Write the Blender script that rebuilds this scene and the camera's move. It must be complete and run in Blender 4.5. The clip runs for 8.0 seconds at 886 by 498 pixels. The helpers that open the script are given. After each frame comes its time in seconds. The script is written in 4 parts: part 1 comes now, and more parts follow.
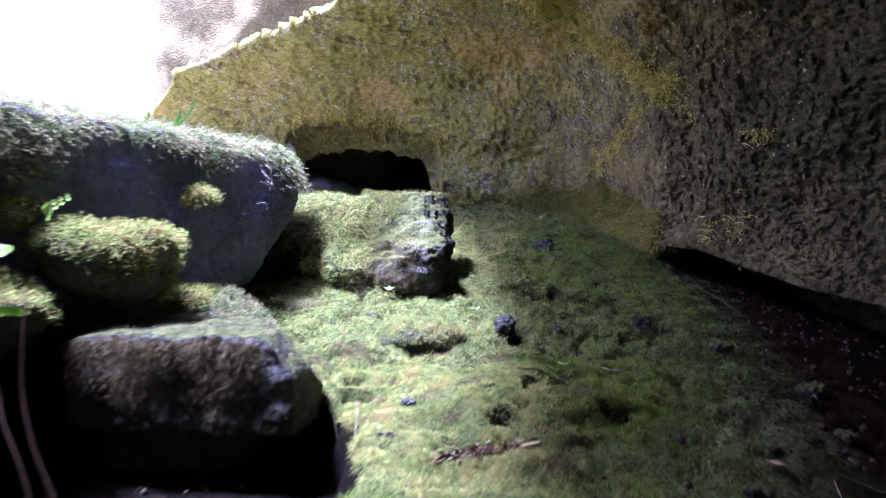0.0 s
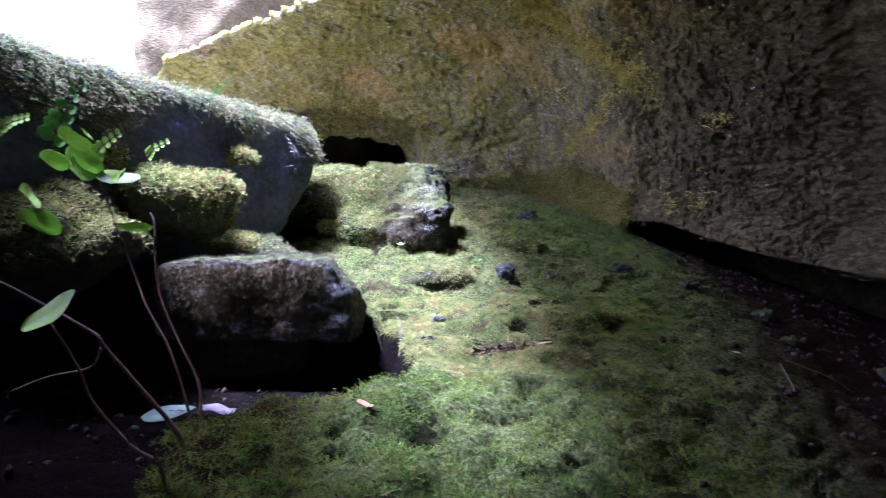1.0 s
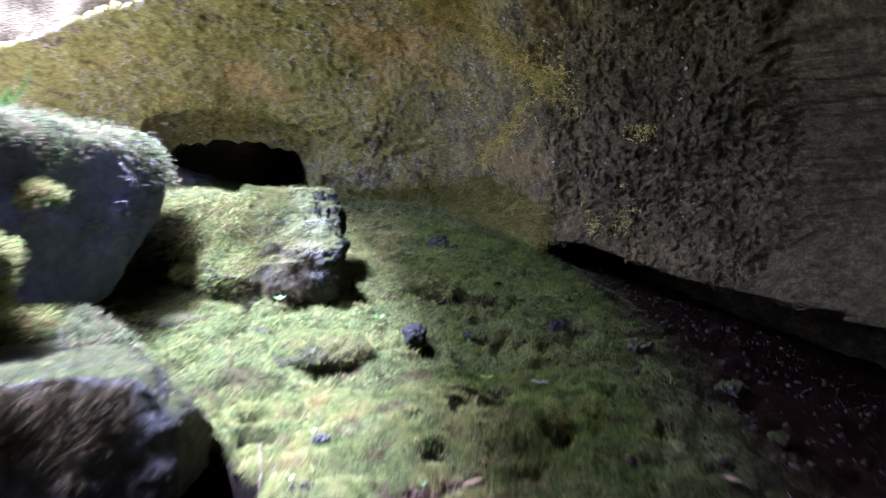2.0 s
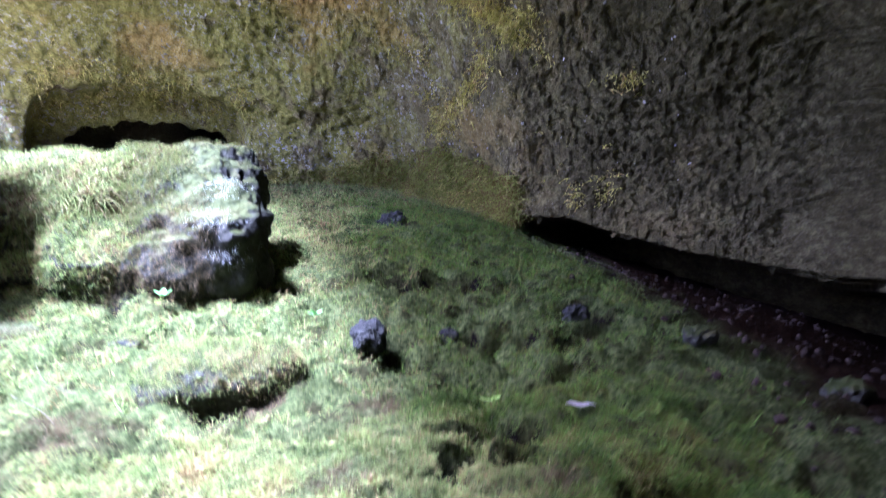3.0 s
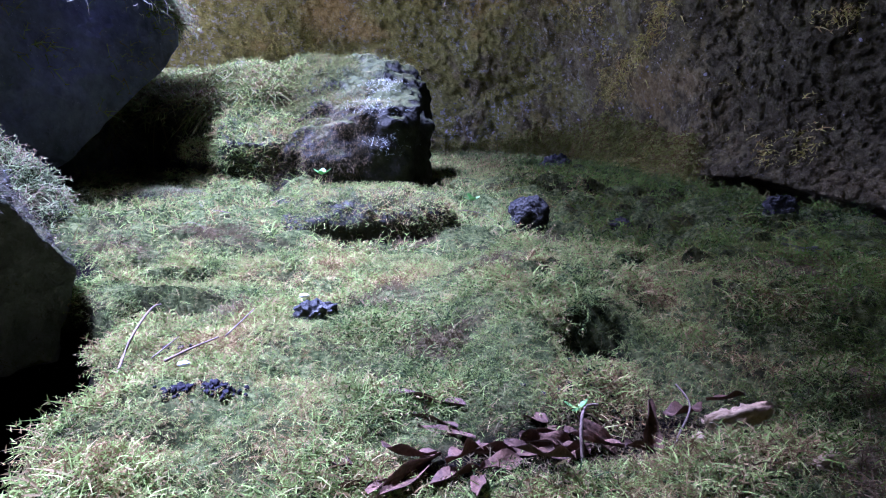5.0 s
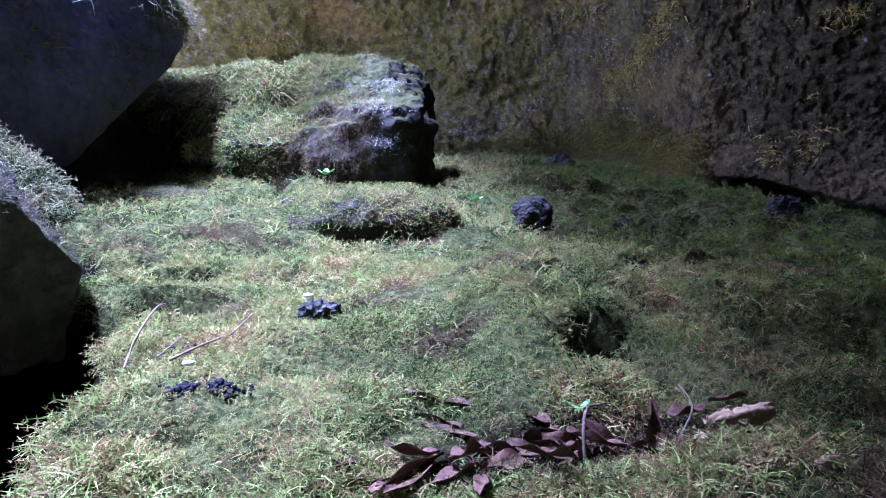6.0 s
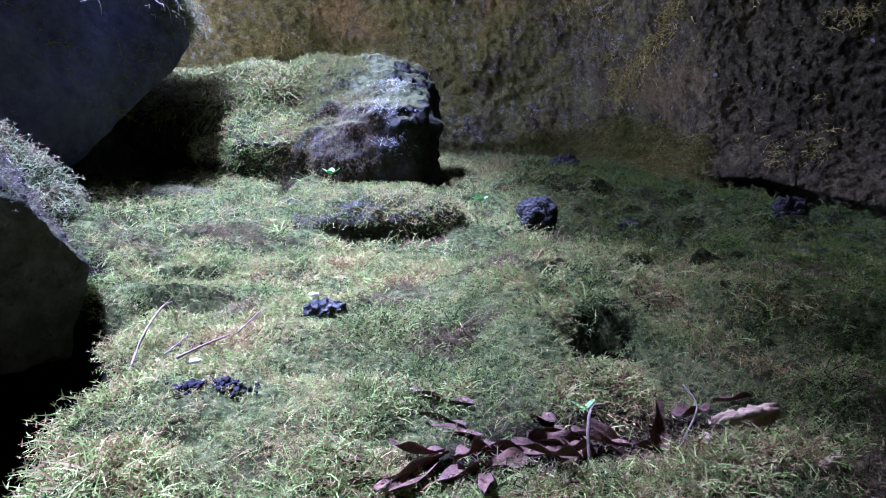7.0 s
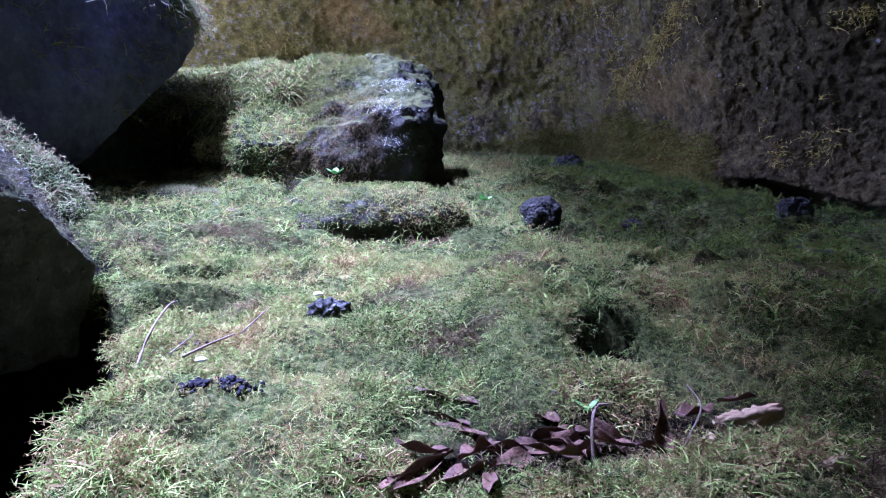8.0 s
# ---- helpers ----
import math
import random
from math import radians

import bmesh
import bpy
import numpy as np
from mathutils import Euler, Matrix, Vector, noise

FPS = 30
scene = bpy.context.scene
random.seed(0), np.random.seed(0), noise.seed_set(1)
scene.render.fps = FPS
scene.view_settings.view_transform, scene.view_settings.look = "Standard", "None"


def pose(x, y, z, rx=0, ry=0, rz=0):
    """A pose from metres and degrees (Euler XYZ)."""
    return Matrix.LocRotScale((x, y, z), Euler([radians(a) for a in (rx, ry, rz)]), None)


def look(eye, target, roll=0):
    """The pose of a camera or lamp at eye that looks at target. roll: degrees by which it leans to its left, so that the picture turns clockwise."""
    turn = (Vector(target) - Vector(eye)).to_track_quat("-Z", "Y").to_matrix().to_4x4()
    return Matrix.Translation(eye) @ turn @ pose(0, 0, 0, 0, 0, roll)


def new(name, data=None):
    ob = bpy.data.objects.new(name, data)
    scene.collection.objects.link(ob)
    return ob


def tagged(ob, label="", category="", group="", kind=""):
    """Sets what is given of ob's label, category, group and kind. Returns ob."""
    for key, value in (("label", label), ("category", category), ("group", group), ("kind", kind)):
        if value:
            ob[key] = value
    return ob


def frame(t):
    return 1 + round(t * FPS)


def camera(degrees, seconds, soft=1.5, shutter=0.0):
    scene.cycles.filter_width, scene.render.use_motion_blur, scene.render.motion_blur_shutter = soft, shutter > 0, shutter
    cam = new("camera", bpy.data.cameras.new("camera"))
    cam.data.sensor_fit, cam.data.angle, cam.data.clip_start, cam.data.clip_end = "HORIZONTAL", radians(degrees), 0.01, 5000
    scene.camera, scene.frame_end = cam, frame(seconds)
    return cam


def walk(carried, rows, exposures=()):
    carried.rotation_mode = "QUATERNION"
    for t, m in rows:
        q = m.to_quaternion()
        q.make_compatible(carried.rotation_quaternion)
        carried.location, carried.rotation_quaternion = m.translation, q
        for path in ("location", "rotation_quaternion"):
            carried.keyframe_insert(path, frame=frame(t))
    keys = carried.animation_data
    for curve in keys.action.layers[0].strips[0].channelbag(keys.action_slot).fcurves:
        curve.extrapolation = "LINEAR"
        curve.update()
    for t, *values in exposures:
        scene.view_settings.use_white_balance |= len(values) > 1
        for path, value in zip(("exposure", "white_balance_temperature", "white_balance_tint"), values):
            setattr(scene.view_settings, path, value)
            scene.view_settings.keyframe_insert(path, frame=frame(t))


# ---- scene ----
cam = camera(70.0, 8.0, soft=1.0, shutter=0.6)
PATH = [
    (0, (0.023, -1.408, 0.812), (-0.019, 0.591, 0.742), 0.3),
    (0.5, (-0.112, -1.737, 0.717), (-0.146, 0.262, 0.651), 0.4),
    (1, (-0.226, -1.872, 0.599), (-0.151, 0.125, 0.521), 0.2),
    (2.5, (-0.041, -0.523, 0.924), (0.427, 1.419, 0.826), -1.5),
    (3, (0.003, -0.161, 0.679), (0.523, 1.768, 0.573), -2.7),
    (3.5, (0.014, -0.009, 0.432), (0.237, 1.977, 0.352), -1.3),
    (4, (0.006, 0.016, 0.295), (0.1, 2.013, 0.225), -0.9),
    (4.5, (0.002, 0.011, 0.299), (0.058, 2.009, 0.229), -0.6),
    (6, (0.002, 0.004, 0.3), (0.027, 2.003, 0.231), -0.3),
    (6.5, (0.001, 0.003, 0.3), (0.019, 2.002, 0.231), -0.2),
    (7, (0.001, 0.002, 0.3), (0.012, 2.0, 0.23), -0.1),
    (7.5, (0.0, 0.0, 0.299), (0.006, 1.999, 0.23), -0.1),
    (8, (0.0, 0.0, 0.3), (0.0, 1.999, 0.23), 0.0),
]
EXPOSURES = [(0.0, 3.55, 4700, 57), (1.2, 3.4, 4700, 57), (2.5, 3.85, 4650, 53), (3.1, 4.05, 4480, 54), (3.8, 3.0, 4380, 64), (8.0, 2.85, 4380, 64)]
walk(cam, [(t, look(eye, target, roll)) for t, eye, target, roll in PATH], EXPOSURES)

# ---- daylight: a bright overcast sky above the mouth of the cave ----
SUN_TO = Vector((-0.37, -0.025, 0.92)).normalized()
world = bpy.data.worlds.new("sky")
scene.world = world
world.use_nodes = True
wn = world.node_tree.nodes
sky = wn.new("ShaderNodeTexSky")
sky.sky_type = "NISHITA"
sky.sun_disc = False
sky.air_density, sky.dust_density, sky.ozone_density = 0.6, 5.0, 0.0
sky.sun_elevation = math.asin(SUN_TO.z)
sky.sun_rotation = math.atan2(SUN_TO.x, SUN_TO.y)
wn["Background"].inputs["Strength"].default_value = 0.15
world.node_tree.links.new(sky.outputs[0], wn["Background"].inputs["Color"])
sun_data = bpy.data.lights.new("sun", "SUN")
sun_data.energy = 5.0
sun_data.angle = radians(8.5)
sun_data.color = (0.97, 1.0, 0.98)
sun = new("sun", sun_data)
sun.matrix_world = look(SUN_TO * 20, (0, 0, 0))


# ---- numeric helpers ----
def hash3(ix, iy, iz, seed):
    h = (ix.astype(np.int64) * 374761393 + iy.astype(np.int64) * 668265263 + iz.astype(np.int64) * 2147483647 + seed * 974634777) & 0xFFFFFFFF
    h = ((h ^ (h >> 13)) * 1274126177) & 0xFFFFFFFF
    h = ((h ^ (h >> 16)) * 2246822519) & 0xFFFFFFFF
    return ((h ^ (h >> 15)) & 0xFFFFFF) / float(0xFFFFFF)


def vnoise(p, seed=0):
    """Smooth value noise from -1 to 1 at the points p (n, 3)."""
    f = np.floor(p)
    d = p - f
    d = d * d * d * (d * (d * 6 - 15) + 10)
    out = 0
    for cx in (0, 1):
        for cy in (0, 1):
            for cz in (0, 1):
                w = (d[:, 0] if cx else 1 - d[:, 0]) * (d[:, 1] if cy else 1 - d[:, 1]) * (d[:, 2] if cz else 1 - d[:, 2])
                out = out + w * hash3(f[:, 0] + cx, f[:, 1] + cy, f[:, 2] + cz, seed)
    return out * 2 - 1


def fbm(p, size, octaves=4, seed=0, gain=0.5):
    """Noise whose largest lumps are about size metres across."""
    p = np.asarray(p, float) / size
    out, amp = 0, 1.0
    for k in range(octaves):
        out = out + amp * vnoise(p * 2.03**k + 17.3 * k, seed + k)
        amp *= gain
    return out


def smooth(a, b, x):
    s = np.clip((np.asarray(x, float) - a) / (b - a), 0, 1)
    return s * s * (3 - 2 * s)


def unit(v):
    return v / np.maximum(np.linalg.norm(v, axis=-1, keepdims=True), 1e-9)


def link_mesh(name, verts, faces, mat, parent=None, label="", flat=False):
    """One mesh object from arrays; faces is an (n, k) array or a list of such arrays."""
    faces = faces if isinstance(faces, list) else [faces]
    me = bpy.data.meshes.new(name)
    me.vertices.add(len(verts))
    me.vertices.foreach_set("co", np.asarray(verts, np.float32).ravel())
    loops = np.concatenate([f.ravel() for f in faces]).astype(np.int32)
    counts = np.concatenate([np.full(len(f), f.shape[1]) for f in faces]).astype(np.int32)
    me.loops.add(len(loops))
    me.loops.foreach_set("vertex_index", loops)
    me.polygons.add(len(counts))
    me.polygons.foreach_set("loop_start", np.concatenate([[0], np.cumsum(counts)[:-1]]).astype(np.int32))
    if not flat:
        me.polygons.foreach_set("use_smooth", np.ones(len(counts), bool))
    me.update(calc_edges=True)
    me.validate()
    me.materials.append(mat)
    ob = new(name, me)
    if parent:
        ob.parent = parent
    if label:
        ob["label"] = label
    return ob


def grid_faces(nu, nv, wrap=False):
    i, j = np.meshgrid(np.arange(nu - 1), np.arange(nv - 1), indexing="ij")
    a = (i * nv + j).ravel()
    return np.stack([a, a + nv, a + nv + 1, a + 1], 1)


def spaced(stops):
    """Values from stretches (start, end, step), end to end."""
    out = []
    for a, b, s in stops:
        out.append(np.linspace(a, b, max(2, int(round((b - a) / s)) + 1))[:-1])
    out.append([stops[-1][1]])
    return np.concatenate(out)


# ---- materials ----
def node_mat(name):
    m = bpy.data.materials.new(name)
    m.use_nodes = True
    nt = m.node_tree
    return m, nt, nt.nodes["Principled BSDF"]


def n_noise(nt, scale, detail=6, rough=0.6, coord=None, kind="noise"):
    n = nt.nodes.new("ShaderNodeTexNoise" if kind == "noise" else "ShaderNodeTexVoronoi")
    n.inputs["Scale"].default_value = scale
    if kind == "noise":
        n.inputs["Detail"].default_value = detail
        n.inputs["Roughness"].default_value = rough
    if coord is None:
        coord = nt.nodes.new("ShaderNodeTexCoord").outputs["Object"]
    nt.links.new(coord, n.inputs["Vector"])
    return n.outputs[0]


def n_ramp(nt, fac, stops):
    r = nt.nodes.new("ShaderNodeValToRGB")
    e = r.color_ramp.elements
    e[0].position, e[0].color = stops[0][0], (*stops[0][1], 1)
    e[1].position, e[1].color = stops[-1][0], (*stops[-1][1], 1)
    for pos, col in stops[1:-1]:
        k = e.new(pos)
        k.color = (*col, 1)
    nt.links.new(fac, r.inputs["Fac"])
    return r.outputs["Color"]


def n_range(nt, val, a, b, lo=0.0, hi=1.0):
    r = nt.nodes.new("ShaderNodeMapRange")
    r.interpolation_type = "SMOOTHSTEP"
    for key, v in (("From Min", a), ("From Max", b), ("To Min", lo), ("To Max", hi)):
        r.inputs[key].default_value = v
    nt.links.new(val, r.inputs["Value"])
    return r.outputs[0]


def n_mix(nt, fac, a, b, blend="MIX"):
    m = nt.nodes.new("ShaderNodeMix")
    m.data_type = "RGBA"
    m.blend_type = blend
    for sock, v in ((m.inputs[0], fac), (m.inputs[6], a), (m.inputs[7], b)):
        if isinstance(v, (int, float)):
            sock.default_value = v
        elif isinstance(v, tuple):
            sock.default_value = (*v, 1)
        else:
            nt.links.new(v, sock)
    return m.outputs[2]


def n_math(nt, op, a, b=0.0):
    m = nt.nodes.new("ShaderNodeMath")
    m.operation = op
    for k, v in enumerate((a, b)):
        if isinstance(v, (int, float)):
            m.inputs[k].default_value = v
        else:
            nt.links.new(v, m.inputs[k])
    return m.outputs[0]


def n_bump(nt, bsdf, parts):
    """Bumps (height socket, metres), one after another."""
    last = None
    for h, dist in parts:
        b = nt.nodes.new("ShaderNodeBump")
        b.inputs["Strength"].default_value = 1.0
        b.inputs["Distance"].default_value = dist
        nt.links.new(h, b.inputs["Height"])
        if last:
            nt.links.new(last, b.inputs["Normal"])
        last = b.outputs[0]
    nt.links.new(last, bsdf.inputs["Normal"])


def rock_material(name, dark, mid, light, pits=30.0, bump=0.012, moss=0.0, rough=0.92):
    m, nt, b = node_mat(name)
    big, fine = n_noise(nt, 3.0, 5), n_noise(nt, 22.0, 8, 0.7)
    cells = n_noise(nt, pits, kind="voronoi")
    col = n_ramp(nt, n_math(nt, "ADD", n_math(nt, "MULTIPLY", big, 0.5), n_math(nt, "MULTIPLY", fine, 0.5)), [(0.32, dark), (0.5, mid), (0.7, light)])
    specks = n_range(nt, n_noise(nt, 60.0, 3, 0.8), 0.64, 0.72)
    col = n_mix(nt, specks, col, light)
    if moss:
        geo = nt.nodes.new("ShaderNodeNewGeometry")
        sep = nt.nodes.new("ShaderNodeSeparateXYZ")
        nt.links.new(geo.outputs["Normal"], sep.inputs[0])
        up = n_math(nt, "ADD", sep.outputs[2], n_math(nt, "MULTIPLY", n_noise(nt, 7.0, 6), 0.9))
        mask = n_range(nt, up, 1.05 - moss, 1.35 - moss)
        green = n_ramp(nt, n_noise(nt, 12.0, 7, 0.7), [(0.3, (0.01, 0.014, 0.003)), (0.5, (0.032, 0.04, 0.008)), (0.7, (0.066, 0.06, 0.02))])
        col = n_mix(nt, mask, col, green)
    nt.links.new(col, b.inputs["Base Color"])
    b.inputs["Roughness"].default_value = rough
    b.inputs["Specular IOR Level"].default_value = 0.1
    n_bump(nt, b, [(n_noise(nt, 9.0, 6, 0.65), bump * 2.5), (cells, bump), (fine, bump)])
    return m


M_BASALT = rock_material("dark_basalt", (0.026, 0.026, 0.021), (0.07, 0.072, 0.06), (0.15, 0.155, 0.13), moss=0.28)
# great boulder's basalt, lightened and blued to imitate glare haze over it
M_NAVY = rock_material("haze_blue_basalt", (0.055, 0.06, 0.115), (0.125, 0.135, 0.24), (0.21, 0.22, 0.33), moss=0.05)
M_CLIFF = rock_material("pale_cliff_rock", (0.05, 0.041, 0.015), (0.115, 0.095, 0.038), (0.23, 0.195, 0.085), moss=0.1)
M_SCREE = rock_material("pale_bounce_scree", (0.3, 0.27, 0.21), (0.5, 0.46, 0.38), (0.68, 0.64, 0.56), moss=0.1)
M_BLOCK = rock_material("grey_lava_rock", (0.01, 0.01, 0.006), (0.034, 0.035, 0.0225), (0.095, 0.098, 0.068), moss=0.22)
M_PUMICE = rock_material("porous_black_cinder", (0.0095, 0.0098, 0.0075), (0.029, 0.031, 0.024), (0.11, 0.115, 0.09), pits=110.0, bump=0.006)


def wall_material():
    m, nt, b = node_mat("algae_stained_lava_wall")
    tc = nt.nodes.new("ShaderNodeTexCoord").outputs["Object"]
    sep = nt.nodes.new("ShaderNodeSeparateXYZ")
    nt.links.new(tc, sep.inputs[0])
    big, mid = n_noise(nt, 0.8, 6, 0.6, tc), n_noise(nt, 3.2, 8, 0.65, tc)
    fine = n_noise(nt, 14.0, 8, 0.75, tc)
    grey = n_ramp(nt, n_math(nt, "ADD", n_math(nt, "MULTIPLY", mid, 0.5), n_math(nt, "MULTIPLY", fine, 0.5)),
                  [(0.36, (0.1, 0.078, 0.024)), (0.48, (0.35, 0.285, 0.105)), (0.62, (0.63, 0.54, 0.235))])
    # dark basalt away from the mouth, deepened for light falloff; hollow's shade painted in
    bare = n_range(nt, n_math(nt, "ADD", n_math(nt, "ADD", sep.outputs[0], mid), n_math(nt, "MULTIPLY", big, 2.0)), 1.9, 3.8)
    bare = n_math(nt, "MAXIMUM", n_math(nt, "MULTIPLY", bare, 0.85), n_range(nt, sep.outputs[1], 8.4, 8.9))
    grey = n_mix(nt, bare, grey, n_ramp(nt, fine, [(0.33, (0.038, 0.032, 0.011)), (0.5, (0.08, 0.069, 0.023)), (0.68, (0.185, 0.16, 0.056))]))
    # ochre and green algae, thickest towards the daylight; left off the painted-dark hollow
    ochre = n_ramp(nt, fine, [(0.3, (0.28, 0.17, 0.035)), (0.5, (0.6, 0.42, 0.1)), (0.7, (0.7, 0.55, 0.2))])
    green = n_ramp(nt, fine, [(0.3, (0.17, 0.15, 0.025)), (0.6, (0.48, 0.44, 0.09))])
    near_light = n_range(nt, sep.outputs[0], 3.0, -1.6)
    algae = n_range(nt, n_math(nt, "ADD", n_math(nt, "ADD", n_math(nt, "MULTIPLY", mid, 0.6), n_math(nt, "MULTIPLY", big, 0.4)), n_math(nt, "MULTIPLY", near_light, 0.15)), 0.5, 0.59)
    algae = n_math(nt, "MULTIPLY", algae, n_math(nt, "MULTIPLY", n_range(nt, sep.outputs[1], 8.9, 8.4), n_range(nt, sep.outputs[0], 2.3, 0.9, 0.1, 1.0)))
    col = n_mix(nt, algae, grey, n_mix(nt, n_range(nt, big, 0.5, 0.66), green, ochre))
    # moss climbing from the foot of the wall
    low = n_range(nt, n_math(nt, "ADD", sep.outputs[2], n_math(nt, "MULTIPLY", mid, 0.8)), 1.5, 0.95)
    col = n_mix(nt, n_math(nt, "MULTIPLY", low, n_range(nt, sep.outputs[0], 2.0, 1.2)), col, green)
    lichen = n_math(nt, "MULTIPLY", n_range(nt, n_noise(nt, 20.0, 4, 0.7, tc), 0.55, 0.6), n_math(nt, "MULTIPLY", n_range(nt, n_noise(nt, 2.2, 4, 0.6, tc), 0.46, 0.56), n_range(nt, sep.outputs[0], 1.9, 1.1)))
    col = n_mix(nt, n_math(nt, "MULTIPLY", lichen, 0.85), col, (0.6, 0.57, 0.4))
    # pores painted as dark spots of shade, and pale mineral crumbs between them
    pores = n_range(nt, n_noise(nt, 30.0, 5, 0.7, tc), 0.5, 0.4)
    col = n_mix(nt, n_math(nt, "MULTIPLY", pores, 0.3), col, (0.05, 0.037, 0.018))
    crumbs_mask = n_math(nt, "MULTIPLY", n_range(nt, n_noise(nt, 48.0, 2, 0.6, tc), 0.6, 0.66), n_math(nt, "MULTIPLY", n_range(nt, sep.outputs[0], 2.4, 1.0, 0.1, 1.0), n_range(nt, n_noise(nt, 3.0, 4, 0.6, tc), 0.42, 0.58)))
    col = n_mix(nt, n_math(nt, "MULTIPLY", crumbs_mask, 0.7), col, (0.64, 0.59, 0.38))
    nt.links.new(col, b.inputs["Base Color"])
    b.inputs["Roughness"].default_value = 0.95
    b.inputs["Specular IOR Level"].default_value = 0.03
    n_bump(nt, b, [(mid, 0.04), (n_noise(nt, 17.0, 5, 0.75, tc), 0.06), (n_noise(nt, 45.0, 4, 0.7, tc), 0.03)])
    return m


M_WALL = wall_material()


def soil_material():
    m, nt, b = node_mat("mossy_soil")
    tc = nt.nodes.new("ShaderNodeTexCoord").outputs["Object"]
    n1, n2 = n_noise(nt, 5.0, 8, 0.7, tc), n_noise(nt, 70.0, 8, 0.8, tc)
    soil = n_ramp(nt, n2, [(0.3, (0.005, 0.003, 0.0015)), (0.55, (0.027, 0.016, 0.008)), (0.75, (0.09, 0.057, 0.032))])
    green = n_ramp(nt, n2, [(0.34, (0.008, 0.012, 0.003)), (0.46, (0.055, 0.08, 0.02)), (0.6, (0.17, 0.2, 0.06))])
    sep = nt.nodes.new("ShaderNodeSeparateXYZ")
    nt.links.new(tc, sep.inputs[0])
    edge = n_math(nt, "SUBTRACT", sep.outputs[0], n_math(nt, "ADD", n_math(nt, "MULTIPLY", sep.outputs[1], 0.3), 0.75))
    grown = n_range(nt, n_math(nt, "ADD", edge, n_math(nt, "MULTIPLY", n1, -0.9)), 0.05, -0.45)
    pit = n_math(nt, "MULTIPLY", n_range(nt, sep.outputs[0], -0.4, -0.75), n_range(nt, sep.outputs[1], 1.2, 0.9))
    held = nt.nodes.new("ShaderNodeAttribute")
    held.attribute_name = "shaded_bare_earth"
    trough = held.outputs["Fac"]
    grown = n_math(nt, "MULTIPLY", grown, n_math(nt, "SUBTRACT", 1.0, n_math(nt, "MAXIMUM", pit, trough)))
    thin = n_range(nt, n_math(nt, "ADD", sep.outputs[1], n_noise(nt, 12.0, 5, 0.7, tc)), 1.6, 2.3, 0.85, 1.0)
    grown = n_math(nt, "MULTIPLY", grown, n_math(nt, "MULTIPLY", thin, n_range(nt, n_noise(nt, 9.0, 4, 0.6, tc), 0.36, 0.5, 0.35, 1.0)))
    # this darker soil paints shade into the hollows, leaf trough and pit
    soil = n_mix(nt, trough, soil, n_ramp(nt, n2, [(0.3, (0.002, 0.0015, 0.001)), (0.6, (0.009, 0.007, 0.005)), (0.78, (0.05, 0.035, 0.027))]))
    # pale rock behind the boulder, added to bounce light onto the wall
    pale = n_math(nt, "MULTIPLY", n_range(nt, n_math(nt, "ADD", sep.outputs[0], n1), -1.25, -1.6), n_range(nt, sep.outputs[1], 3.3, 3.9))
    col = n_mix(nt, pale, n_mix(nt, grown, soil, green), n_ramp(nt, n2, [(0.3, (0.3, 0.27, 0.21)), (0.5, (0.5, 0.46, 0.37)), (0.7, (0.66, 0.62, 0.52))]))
    nt.links.new(col, b.inputs["Base Color"])
    b.inputs["Roughness"].default_value = 0.97
    b.inputs["Specular IOR Level"].default_value = 0.02
    n_bump(nt, b, [(n1, 0.05), (n_noise(nt, 28.0, 5, 0.7, tc), 0.08), (n2, 0.06)])
    return m


M_SOIL = soil_material()


def moss_material(name, deep, fresh, dry, patch=4.0, shade=0.5):
    m, nt, b = node_mat(name)
    geo = nt.nodes.new("ShaderNodeNewGeometry")
    tc = nt.nodes.new("ShaderNodeTexCoord").outputs["Object"]
    zone = n_math(nt, "ADD", n_math(nt, "MULTIPLY", n_noise(nt, patch, 5, 0.6, tc), 0.6), n_math(nt, "MULTIPLY", n_noise(nt, patch * 4, 4, 0.6, tc), 0.4))
    isl = geo.outputs["Random Per Island"]
    mixed = n_math(nt, "ADD", n_math(nt, "MULTIPLY", zone, 0.75), n_math(nt, "MULTIPLY", isl, 0.25))
    brown = tuple(0.62 * c * k for c, k in zip(dry, (1.0, 0.8, 0.7)))
    col = n_ramp(nt, mixed, [(0.38, deep), (0.45, fresh), (0.505, fresh), (0.555, dry), (0.62, brown)])
    col = n_mix(nt, n_range(nt, isl, 0.0, 1.0, 0.0, shade), col, (0.03, 0.035, 0.012))
    nt.links.new(col, b.inputs["Base Color"])
    b.inputs["Roughness"].default_value = 0.85
    b.inputs["Specular IOR Level"].default_value = 0.08
    tr = nt.nodes.new("ShaderNodeBsdfTranslucent")
    nt.links.new(col, tr.inputs["Color"])
    mx = nt.nodes.new("ShaderNodeMixShader")
    mx.inputs[0].default_value = 0.36
    nt.links.new(b.outputs[0], mx.inputs[1])
    nt.links.new(tr.outputs[0], mx.inputs[2])
    nt.links.new(mx.outputs[0], nt.nodes["Material Output"].inputs["Surface"])
    return m


M_MOSS = moss_material("feather_moss", (0.024, 0.044, 0.01), (0.265, 0.36, 0.075), (0.44, 0.35, 0.14))
# deep green tufts, their colour darkened for the dim right of the floor
M_LUSH_SHADED = moss_material("lush_shaded_moss", (0.013, 0.032, 0.006), (0.128, 0.225, 0.024), (0.205, 0.22, 0.044))
M_BUFF = moss_material("buff_dry_moss", (0.035, 0.032, 0.018), (0.075, 0.07, 0.042), (0.14, 0.138, 0.098), 7.0)
